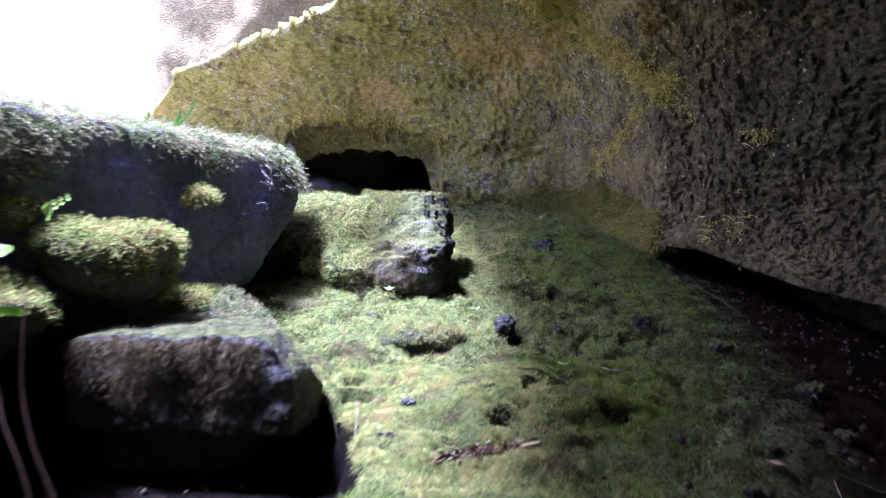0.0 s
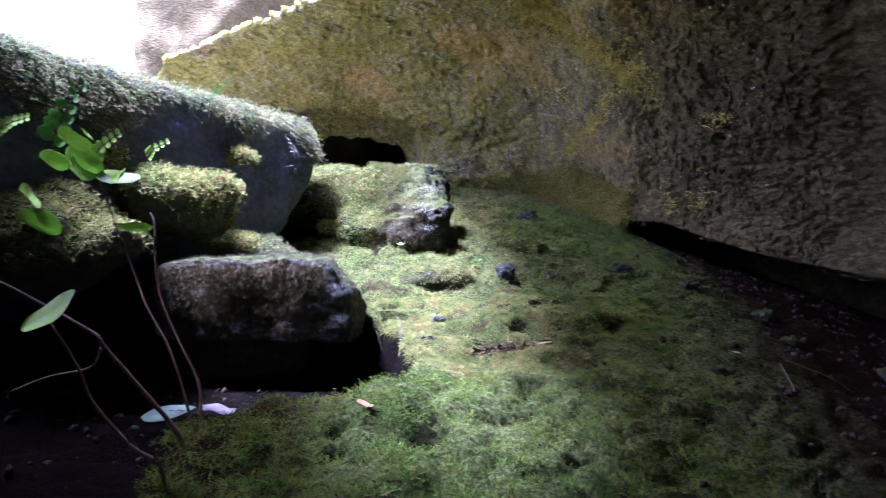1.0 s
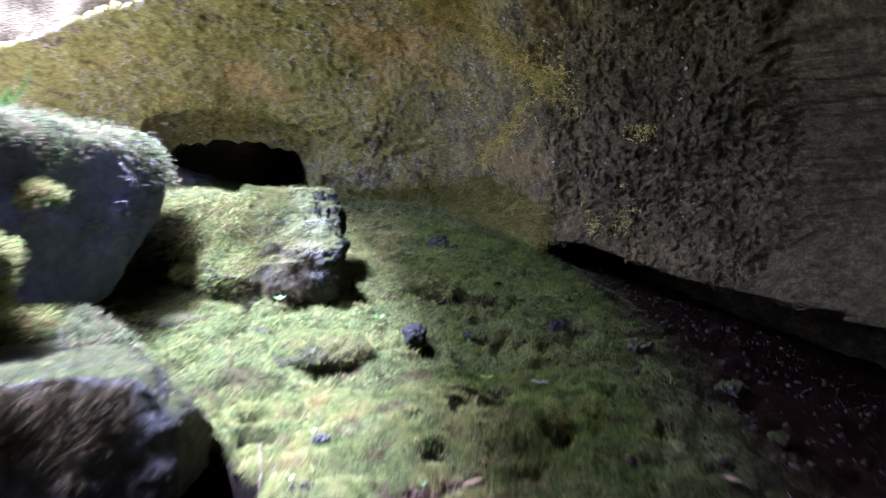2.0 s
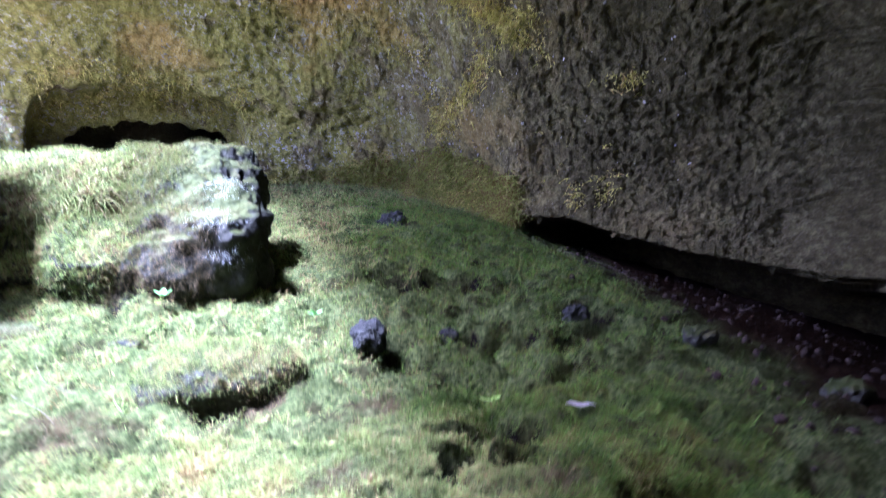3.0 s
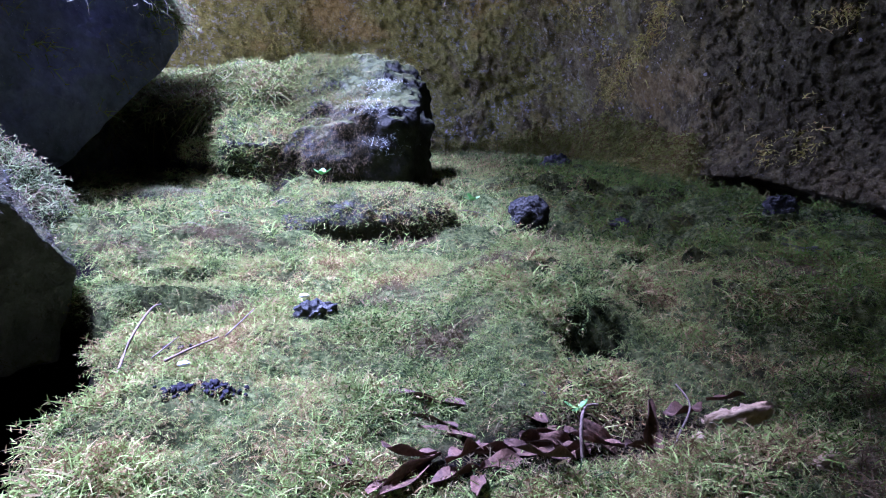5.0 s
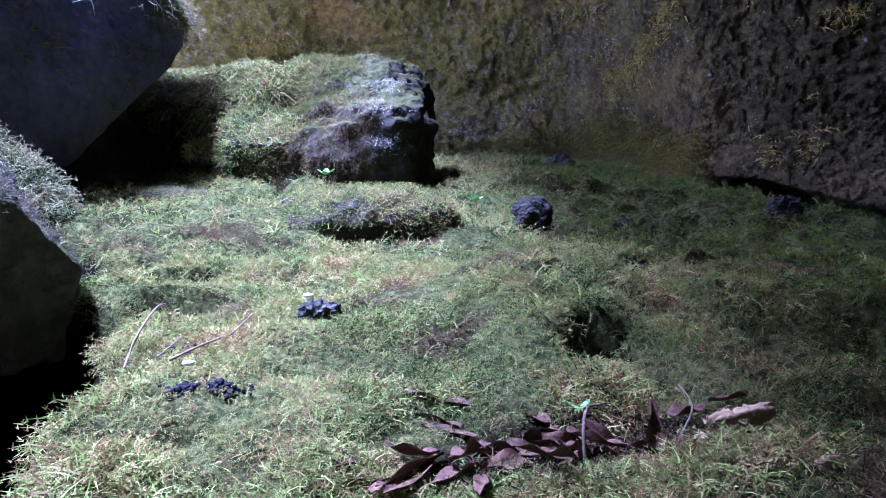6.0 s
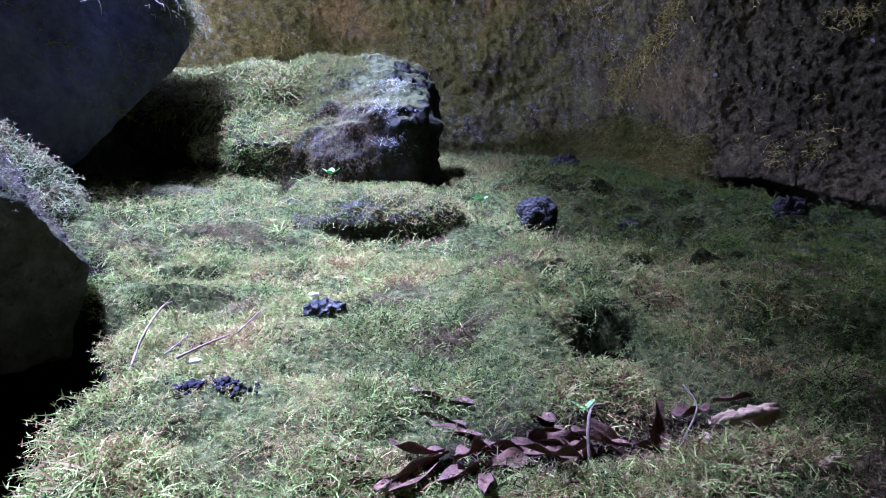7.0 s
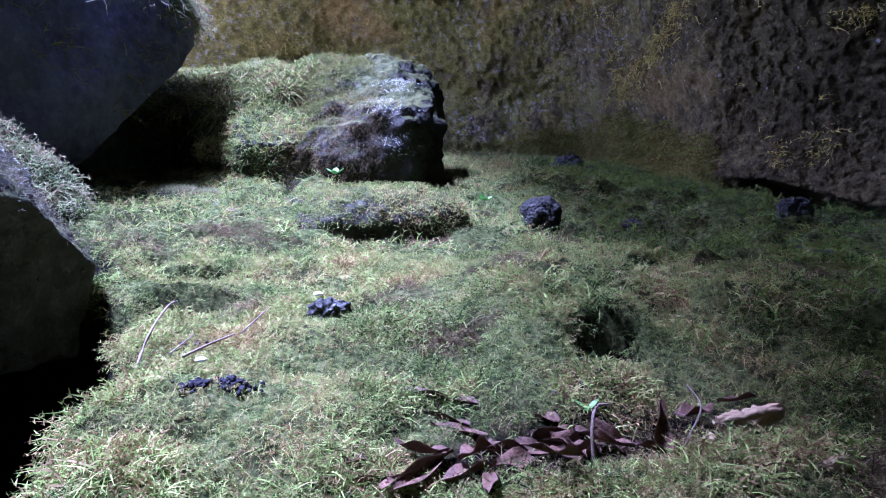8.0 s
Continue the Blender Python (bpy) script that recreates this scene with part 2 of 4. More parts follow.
M_PALE = moss_material("pale_fine_moss", (0.08, 0.11, 0.04), (0.24, 0.3, 0.11), (0.34, 0.28, 0.17), 5.0)


# ---- the lie of the land ----
HOLES = [(0.165, 0.655, 0.019), (0.31, 0.925, 0.026), (-0.335, 0.83, 0.03), (0.335, 1.023, 0.03), (0.235, 0.855, 0.03), (-0.51, 1.2, 0.03), (-0.37, 0.93, 0.025), (0.43, 0.98, 0.035), (0.69, 1.63, 0.04), (0.67, 2.23, 0.06), (0.99, 1.77, 0.05), (0.05, 1.1, 0.025), (0.56, 0.72, 0.035), (-0.1, 1.385, 0.055), (0.02, 1.42, 0.03)]

gap_rng = random.Random(31)
HOLES += [(0.407, 1.035, 0.028), (0.392, 0.878, 0.024), (0.519, 2.17, 0.04), (0.449, 2.35, 0.045), (0.868, 1.56, 0.04)]
HOLES += [(gap_rng.uniform(0.12, 0.95), gap_rng.uniform(0.72, 1.5), gap_rng.uniform(0.01, 0.02)) for _ in range(16)]
HOLES += [(gap_rng.uniform(0.25, 1.2), gap_rng.uniform(1.4, 3.2), gap_rng.uniform(0.018, 0.04)) for _ in range(26)]
HOLES += [(gap_rng.uniform(-0.7, 0.15), gap_rng.uniform(0.9, 1.9), gap_rng.uniform(0.01, 0.02)) for _ in range(14)]
HOLES += [(gap_rng.uniform(-0.5, 0.7), gap_rng.uniform(-0.6, 0.3), gap_rng.uniform(0.012, 0.028)) for _ in range(26)]


def holes(x, y):
    """Hollows between the cushions of moss, from 0 to 1."""
    out = 0 * x
    for hx, hy, r in HOLES:
        v = (y - hy) / r
        out = np.maximum(out, np.exp(-(((x - hx) / (1.7 * r)) ** 4)) * smooth(-2.2, -0.3, v) * smooth(1.25, 0.85, v))
    return out


def litter(x, y):
    """The trough where dead leaves gather."""
    return np.exp(-(((x - 0.13) / 0.17) ** 4) - ((y - 0.5 - 0.25 * (x - 0.1)) / 0.055) ** 2)


def pit_depth(x, y):
    """The pit below the slab, from 0 at its rim to 1 on its floor."""
    y = y + 0.15 * smooth(-0.64, -0.76, x)
    x, y = x + 0.018 * np.sin(13 * y + 1) + 0.012 * np.sin(31 * y), y + 0.05 * np.sin(9 * x) + 0.025 * np.sin(23 * x + 2)
    pit = smooth(-0.245, -0.345, x + 0.09 * smooth(0.58, 0.7, y) + 0.15 * smooth(0.72, 0.86, y)) * smooth(-1.9, -1.5, x) * smooth(0.12, 0.28, y) * smooth(1.2, 0.95, y)
    return np.maximum(pit, smooth(-0.86, -1.06, x) * smooth(-0.6, -0.25, y) * smooth(1.2, 0.95, y))


def land(x, y):
    """Height of the floor, without its small lumps."""
    g = 0.058 - 0.029 * x + 0.171 * np.minimum(y, 2.2) + 0.13 * np.maximum(y - 2.2, 0)
    g = g - 0.14 * (np.sqrt((x - 1.15) ** 2 + 0.06) + (x - 1.15))
    g = g + 0.042 * smooth(0.635, 0.7, y + 0.03 * np.sin(17 * x)) * smooth(1.2, 0.8, y) * smooth(0.0, 0.12, x) * smooth(0.8, 0.5, x)
    g = g + 0.05 * np.exp(-(((x + 0.6) / 0.11) ** 2) - ((y - 0.16) / 0.1) ** 2) + 0.035 * np.exp(-(((x + 0.45) / 0.07) ** 2) - ((y - 0.02) / 0.08) ** 2)
    g = g - 0.045 * np.exp(-(((x - 0.3) / 0.32) ** 2) - ((y - 1.62) / 0.3) ** 2)
    g = g - 0.08 * smooth(-0.3, -0.55, x) * smooth(0.35, 0.1, y)
    g = g - 0.035 * np.exp(-(((x + 0.1) / 0.25) ** 4) - ((y - 1.27) / 0.11) ** 2)
    g = g - pit_depth(x, y) * (g + 0.06)
    return g + 0.25 * smooth(-1.2, -2.6, x) * smooth(0.8, 1.8, y)


def cushions(x, y, cell, seed):
    """Rounded domes packed side by side, from 0 in the seams to 1 on top."""
    u, v = x / cell, y / cell
    iu, iv = np.floor(u), np.floor(v)
    best = np.full(u.shape, 9.0)
    for du in (-1, 0, 1):
        for dv in (-1, 0, 1):
            cu, cv = iu + du, iv + dv
            ju, jv = hash3(cu, cv, cu * 0, seed), hash3(cu, cv, cu * 0, seed + 1)
            best = np.minimum(best, (cu + ju - u) ** 2 + (cv + jv - v) ** 2)
    return np.sqrt(np.clip(1 - best / 0.75, 0, 1))


def floor_height(x, y):
    p = np.stack([x, y, 0 * x], -1)
    rough = smooth(0.1, -0.3, x - 0.75 - 0.3 * y)
    lumps = (0.009 + 0.022 * smooth(0.9, 1.8, y)) * fbm(p, 0.45, 3, 5) + 0.01 * fbm(p, 0.13, 2, 9) * (0.6 + 0.4 * rough)
    warp = 0.04 * vnoise(p / 0.1, 19), 0.04 * vnoise(p / 0.1, 23)
    domes = (0.05 + 0.03 * smooth(1.2, 1.8, y)) * cushions(x + warp[0], y + warp[1], 0.15, 3) + 0.048 * cushions(x + warp[1], y + warp[0], 0.07, 8)
    return land(x, y) + lumps + (domes - 0.072 - 0.03 * smooth(1.2, 1.8, y)) * (0.75 + 0.25 * rough + 0.5 * smooth(0.15, 0.5, x)) * (0.4 + 0.6 * np.maximum(np.maximum(smooth(0.8, 1.2, y), 1.3 * smooth(0.36, 0.16, y)), smooth(0.04, 0.18, x) * smooth(0.46, 0.6, y))) - 0.11 * holes(x, y) - 0.03 * litter(x, y) - 0.03 * smooth(0.47, 0.38, y) * smooth(-0.3, -0.1, x)


# ---- ground ----
gx = spaced([(-5.0, -1.8, 0.15), (-1.8, -0.7, 0.05), (-0.7, 0.9, 0.013), (0.9, 1.2, 0.025), (1.2, 2.6, 0.03), (2.6, 5.4, 0.1)])
gy = spaced([(-5.0, -0.6, 0.15), (-0.6, 1.3, 0.014), (1.3, 2.2, 0.02), (2.2, 5.5, 0.035), (5.5, 9.5, 0.15)])
X, Y = np.meshgrid(gx, gy, indexing="ij")
Z = floor_height(X.ravel(), Y.ravel())
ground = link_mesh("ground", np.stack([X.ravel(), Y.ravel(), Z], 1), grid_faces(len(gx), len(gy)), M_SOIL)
# where moss is missing and the soil colour is darkened for shade
shaded_bare_earth = np.maximum(smooth(0.01, 0.2, holes(X.ravel(), Y.ravel())), smooth(0.45, 0.8, litter(X.ravel(), Y.ravel())))
shaded_bare_earth = np.maximum(shaded_bare_earth, smooth(0.005, 0.08, pit_depth(X.ravel(), Y.ravel())))
ground.data.attributes.new("shaded_bare_earth", "FLOAT", "POINT").data.foreach_set("value", shaded_bare_earth.astype(np.float32))
tagged(ground, "sloping cave floor of dark soil under green moss", "ground", kind="structure")

# ---- cave shell, star-shaped round a point over the floor ----
HUB = np.array([0.0, 0.0, 0.6])


def shell(az, el):
    """Points of the rock face, from azimuth (clockwise from +y) and elevation in degrees."""
    plan = np.interp(az, [-180, -120, -60, -30, -5, 5, 12, 21, 31, 40, 60, 90, 130, 180], [3.6, 3.8, 5.5, 8.6, 7.8, 7.3, 6.8, 5.5, 5.0, 4.8, 4.5, 4.0, 3.6, 3.6])
    lean = plan * (1 - 0.0105 * np.clip(el - 4, 0, 28))
    roof = 2.6 / np.tan(np.radians(np.maximum(el, 3)))
    k = 6.0
    r = (lean**-k + roof**-k) ** (-1 / k)
    a, e = np.radians(az), np.radians(el)
    # the ridge that drops to a notch, its upper side set back
    side = (az - 23.8) * 0.68 + (el - 16.7)
    r = r * (1 + 0.012 * smooth(-1.6, 1.6, side) * smooth(29, 24, az) * smooth(2, 9, az))
    # a shallow brow and, under it, a low dark hollow in the back wall
    brow = 0.1 * np.sin(1.3 * az + 1) + 0.06 * np.sin(3.7 * az) + (np.abs(az + 10) / 8.0) ** 3 + (np.maximum(el - 4, 0) / 8.2) ** 4
    r = r * (1 + 0.07 * smooth(1.25, 0.85, brow))
    hollow = 0.1 * np.sin(1.9 * az) + 0.08 * np.sin(4.3 * az + el) + ((az + 9.4) / 6.9) ** 2 + (np.maximum(el - 5.2, 0) / 4.0) ** 3
    r = r * (1 + 0.8 * smooth(1.12, 0.9, hollow))
    # the undercut along the foot on the right
    lip = np.interp(az, [18, 20.5, 22.4, 27, 32, 37, 42, 47, 53, 70, 100], [-6, -3.5, 0.3, -0.1, -1.8, -3.4, -4.4, -5.3, -7, -9, -9])
    under = smooth(0.35, -0.35, el - lip) * smooth(21.3, 22.9, az)
    r = r * (1 - 0.10 * smooth(13, 24, az) * np.exp(-(((el - lip) / 5) ** 2))) * (1 + 0.4 * under)
    p = HUB + np.stack([r * np.sin(a), r * np.cos(a), r * np.tan(e)], -1)
    d = unit(p - HUB)
    n = 0.2 * fbm(p, 1.6, 3, 21) + 0.045 * fbm(p, 0.4, 3, 31)
    # open pores, small and crowded, deepest on the bare rock
    tall = p * np.array([1, 1, 0.95])
    pores = smooth(-0.15, 0.3, fbm(tall, 0.042, 2, 41)) * (0.75 + 0.25 * smooth(-0.3, 0.3, fbm(p, 0.7, 2, 43)))
    pores = pores * (0.85 + 0.15 * smooth(2, 20, az)) * smooth(45, 30, el)
    return p + d * (n + 0.03 * pores + 0.03 * np.abs(fbm(p * np.array([1, 1, 1.6]), 0.24, 3, 47)) + 0.05 * np.abs(fbm(p, 0.11, 2, 53)) * smooth(16, 4, az))[:, None]


# where the beam of daylight falls on the floor, as the corners of its outline
BEAM = [(-0.13, -0.5), (-0.06, 0.48), (0.08, 0.8), (0.18, 1.3), (0.16, 2.8), (0.12, 4.4), (0.1, 5.5), (0.0, 8.0), (-0.4, 12.0), (-8.0, 12.0), (-8.0, 0.1), (-2.2, 0.1), (-1.6, 0.2), (-1.1, 0.28), (-0.8, 0.36), (-0.48, 0.22), (-0.45, -0.5)]


def inside(x, y, ring):
    """Whether points lie in a closed outline."""
    out = np.zeros(len(x), bool)
    for (x0, y0), (x1, y1) in zip(ring, ring[1:] + ring[:1]):
        crossing = (y0 > y) != (y1 > y)
        out ^= crossing & (x < (x1 - x0) * (y - y0) / (y1 - y0 + 1e-9) + x0)
    return out


def mouth(p, a, e):
    """True where the rock is open to the sky: the beam's outline carried up along the light."""
    s = SUN_TO
    drift = 0.12 * np.stack([fbm(p, 0.6, 2, 61), fbm(p, 0.6, 2, 66)], -1)
    foot = p[:, :2] - np.outer(p[:, 2] - 0.3, [s.x / s.z, s.y / s.z]) + drift
    sill = np.interp(a, [-60, -32, -30, -28.6, -25, -22.3, -18.4, -14.3, -10, -4], [5, 6, 12, 15.9, 17.9, 19.3, 22.1, 24.3, 31, 42])
    return inside(foot[:, 0], foot[:, 1], BEAM) & (e > sill + 0.4 * fbm(p, 0.6, 2, 63))


az = spaced([(-180, -120, 4), (-120, -40, 1.5), (-40, -22, 0.25), (-22, 4, 0.18), (4, 44, 0.15), (44, 48, 0.36), (48, 180, 4)])
el = spaced([(-40, -14, 3), (-14, -8, 0.36), (-8, 25, 0.16), (25, 30, 0.36), (30, 75, 1.0), (75, 89.9, 3)])
A, E_ = np.meshgrid(az, el, indexing="ij")
pts = shell(A.ravel(), E_.ravel())
faces = grid_faces(len(az), len(el))
faces = faces[~mouth(pts[faces].mean(1), A.ravel()[faces].mean(1), E_.ravel()[faces].mean(1))]
# wear the rim of the mouth smooth
sides = np.sort(np.concatenate([faces[:, [0, 1]], faces[:, [1, 2]], faces[:, [2, 3]], faces[:, [3, 0]]]), 1)
sides, times_used = np.unique(sides, axis=0, return_counts=True)
rim = sides[times_used == 1]
i_, j_ = np.divmod(rim, len(el))
rim = rim[((i_ > 0) & (i_ < len(az) - 1) & (j_ > 0) & (j_ < len(el) - 1)).all(1)]
for _ in range(30):
    total, near_count = np.zeros_like(pts), np.zeros(len(pts))
    for a_, b_ in ((0, 1), (1, 0)):
        np.add.at(total, rim[:, a_], pts[rim[:, b_]])
        np.add.at(near_count, rim[:, a_], 1)
    on = near_count > 1
    pts[on] = 0.5 * pts[on] + 0.5 * total[on] / near_count[on][:, None]
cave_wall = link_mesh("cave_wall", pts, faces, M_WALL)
thick = cave_wall.modifiers.new("thickness", "SOLIDIFY")
thick.thickness, thick.offset = 0.1, -1
tagged(cave_wall, "pitted overhanging lava wall with ochre and green algae", "cave wall", kind="structure")


# ---- boulders ----
def place_empty(name, at):
    ob = new(name)
    ob.empty_display_size = 0.05
    ob.location = at
    return ob


def sphere_np(level):
    bm = bmesh.new()
    bmesh.ops.create_icosphere(bm, subdivisions=level, radius=1.0)
    v = np.array([p.co[:] for p in bm.verts])
    f = np.array([[q.index for q in t.verts] for t in bm.faces])
    bm.free()
    return v, f


SPHERES = {k: sphere_np(k) for k in (1, 2, 3, 4, 5, 6)}


def rock_shape(size, level=5, seed=0, boxy=5.0, cuts=(), lumps=0.12, fine=0.03, turn=(0, 0, 0)):
    """A worn boulder about the origin: half sizes, then flat faces cut off by (normal, distance) planes."""
    d, f = SPHERES[level]
    v = d / (np.abs(d) ** boxy).sum(1, keepdims=True) ** (1 / boxy)
    v = v * np.array(size)
    mean = float(np.mean(size))
    v = v + d * (lumps * mean * fbm(v, mean * 1.3, 3, seed))[:, None]
    for n, h in cuts:
        n = unit(np.array(n, float))
        over = v @ n - h + 0.02 * mean * fbm(v, mean * 0.5, 2, seed + 7)
        v = v - n * np.maximum(over, 0)[:, None] * 0.93
    v = v + d * (fine * mean * fbm(v, mean * 0.35, 4, seed + 3, 0.6))[:, None]
    m = np.array(Euler([radians(a) for a in turn]).to_matrix())
    return v @ m.T, f


def tri_normals(v, f):
    n = np.cross(v[f[:, 1]] - v[f[:, 0]], v[f[:, 2]] - v[f[:, 0]])
    area = np.linalg.norm(n, axis=1)
    return n / np.maximum(area, 1e-12)[:, None], area / 2


def scatter(v, f, count, weight, rng):
    """Random points on a mesh, with their normals; weight(points, normals) thins them out."""
    n, area = tri_normals(v, f)
    w = area * weight(v[f].mean(1), n)
    if w.sum() <= 0:
        return np.zeros((0, 3)), np.zeros((0, 3))
    pick = rng.choice(len(f), count, p=w / w.sum())
    a, b = rng.random((2, count))
    over = a + b > 1
    a[over], b[over] = 1 - a[over], 1 - b[over]
    t = v[f[pick]]
    return t[:, 0] + a[:, None] * (t[:, 1] - t[:, 0]) + b[:, None] * (t[:, 2] - t[:, 0]), n[pick]


def sprigs(base, normal, length, rng, droop=0.35, upright=0.45, width=0.042, leaflets=4, spread=1.1, reach_out=0.5):
    """Moss shoots: a thin curved stem with pairs of needle-like leaflets, one island each."""
    k = len(base)
    side = unit(rng.normal(size=(k, 3)))
    way = unit(normal * upright + np.array([0, 0, 0.35]) + side * spread)
    way = unit(way + normal * np.maximum(0.12 - (way * normal).sum(1), 0)[:, None] * 1.6)
    across = unit(np.cross(way, rng.normal(size=(k, 3))))
    L = np.asarray(length).reshape(-1, 1) * np.ones((k, 1))
    bend = unit(side * 0.5 + np.array([0, 0, -1.0])) * droop
    mid = base + way * L * 0.5 + bend * L * 0.12
    tip = base + way * L + bend * L * 0.55
    w = L * width
    verts = [base - across * w * 0.5, base + across * w * 0.5, mid - across * w * 0.5, mid + across * w * 0.5, tip]
    quads = np.array([[0, 1, 3, 2]])
    tris = [[2, 3, 4]]
    face_up = unit(np.cross(across, way))
    for j in range(leaflets):
        s = 0.2 + 0.65 * j / max(leaflets - 1, 1)
        for sign in (-1, 1):
            at = base + (tip - base) * s + bend * L * 0.05
            reach = across * sign * 0.8 + way * 0.6 + face_up * (0.15 + 0.35 * rng.normal(size=(k, 1)))
            i = len(verts)
            verts.append(at + reach * L * reach_out * (1.0 - 0.5 * s))
            verts.append(at + way * w * 0.8)
            verts.append(at - way * w * 0.8)
            tris.append([i, i + 1, i + 2])
    nv = len(verts)
    V = np.stack(verts, 1).reshape(-1, 3)
    off = (np.arange(k) * nv)[:, None, None]
    return V, [(quads[None] + off).reshape(-1, 4), (np.array(tris)[None] + off).reshape(-1, 3)]


def mossy_rock(name, label, at, size, mat, moss=3000, moss_len=0.03, moss_mat=None, up=(0.25, 0.75), seed=0, level=5, patch=0.3, extra=None, base="rock", patches=(), **kw):
    """A boulder thing with its rock and the moss that grows on it."""
    v, f = rock_shape(size, level, seed, **kw)
    ob = place_empty(name, at)
    tagged(ob, label, "boulder" if max(size) > 0.15 else "stone")
    link_mesh(base, v, f, mat, ob)
    if moss:
        rng = np.random.default_rng(seed + 50)

        def weight(p, n):
            w = smooth(up[0], up[1], n[:, 2] + 0.5 * fbm(p + at, patch, 3, seed + 90))
            return w * (extra(p + np.array(at), n) if extra else 1)

        p, n = scatter(v, f, moss, weight, rng)
        L = moss_len * (0.5 + rng.random(len(p)))
        link_mesh("moss", *sprigs(p - n * 0.004, n, L, rng, leaflets=2, width=0.05, reach_out=0.36), moss_mat or M_MOSS, ob, "green feathery moss on its top")
    for pname, plabel, pmat, count, ln, droop, want in patches:
        rng = np.random.default_rng(seed + count)
        p, n = scatter(v, f, count, lambda q, m: want(q + np.array(at), m), rng)
        if len(p):
            link_mesh(pname, *sprigs(p - n * 0.003, n, ln * (0.5 + rng.random(len(p))), rng, droop=droop, leaflets=2, upright=0.7, spread=0.7, width=0.04, reach_out=0.3), pmat, ob, plabel)
    return ob, v, f


M_DRAPE = moss_material("dry_hanging_moss", (0.05, 0.038, 0.015), (0.13, 0.1, 0.042), (0.23, 0.19, 0.088), 9.0)
# thin moss, coloured near black to put shade on the boulder's front
M_SHADE_MOSS = moss_material("thin_moss_shade_dark", (0.008, 0.008, 0.006), (0.018, 0.019, 0.013), (0.04, 0.038, 0.028), 6.0)
M_OLIVE = moss_material("olive_brown_moss", (0.035, 0.05, 0.01), (0.14, 0.175, 0.035), (0.2, 0.165, 0.06), 6.0)
M_LICHEN = moss_material("white_lichen", (0.34, 0.37, 0.29), (0.48, 0.53, 0.42), (0.62, 0.65, 0.52), 9.0)


def front_drape(z0, z1, x0=-9.0, x1=9.0):
    """Weight for dry strands hanging down a front between two heights."""
    return lambda p, n: smooth(0.1, 0.6, -n[:, 1]) * smooth(z0, z0 + 0.1, p[:, 2] + 0.08 * fbm(p, 0.15, 2, 13)) * smooth(z1 + 0.08, z1, p[:, 2]) * smooth(x0 - 0.05, x0 + 0.05, p[:, 0]) * smooth(x1 + 0.05, x1 - 0.05, p[:, 0])


def shaggy_edge(p, n):
    """Weight for moss hanging over the top edge of the great boulder's face."""
    ragged = 0.22 * fbm(p, 0.35, 3, 17) + 0.1 * smooth(1.2, 0.6, p[:, 1])
    return smooth(1.06, 1.19, p[:, 2] + ragged) * smooth(0.2, 0.6, n[:, 0])


def spots(centres, r):
    """Weight for tufts round a few points."""
    def want(p, n):
        out = 0 * p[:, 0]
        for c in centres:
            out = np.maximum(out, np.exp(-(((p[:, 0] - c[0]) / r) ** 2 + ((p[:, 2] - c[2]) / (0.6 * r)) ** 2)) * smooth(0.0, 0.4, -n[:, 1] + 0.5 * n[:, 2]))
        return out
    return want


# the great boulder under the mouth of the cave
B_AT = (-2.46, 1.73, 0.74)
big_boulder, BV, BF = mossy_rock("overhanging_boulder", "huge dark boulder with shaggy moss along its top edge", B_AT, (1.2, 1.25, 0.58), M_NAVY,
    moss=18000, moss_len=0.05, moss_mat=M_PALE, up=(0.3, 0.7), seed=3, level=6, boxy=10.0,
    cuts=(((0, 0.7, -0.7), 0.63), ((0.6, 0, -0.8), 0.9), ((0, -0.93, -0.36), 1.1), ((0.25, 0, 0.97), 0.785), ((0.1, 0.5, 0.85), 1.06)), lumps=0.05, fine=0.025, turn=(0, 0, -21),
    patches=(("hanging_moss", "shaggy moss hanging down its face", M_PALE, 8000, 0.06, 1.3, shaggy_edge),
             ("face_moss", "thin dark moss over its front", M_SHADE_MOSS, 16000, 0.05, 1.2, lambda p, n: smooth(0.65, 0.85, -n[:, 1]) * smooth(-0.5, 0.0, fbm(p, 0.3, 3, 57)))))

# added rock that keeps light from showing through below the boulder
foot, _, _ = mossy_rock("gap_fill_rock", "dark rock added under the great boulder to block a bright gap", (-1.75, 2.75, 0.55), (0.6, 0.55, 0.45), M_BASALT, moss=0, seed=8, level=4, boxy=4.0)

def bared(p, n):
    """Weight that leaves the craggy right-hand side of the block bare, but for its top."""
    edge = smooth(-0.26, -0.42, p[:, 0] + 0.12 * fbm(p, 0.2, 3, 29))
    edge = edge * (1 - 0.9 * smooth(0.78, 0.7, p[:, 2] + 0.08 * fbm(p, 0.15, 2, 33)) * smooth(0.3, 0.7, -n[:, 1]) * smooth(-0.58, -0.48, p[:, 0]))
    return np.maximum(edge, 0.3 * smooth(0.97, 1.02, p[:, 2]) * smooth(0.8, 0.92, n[:, 2]))


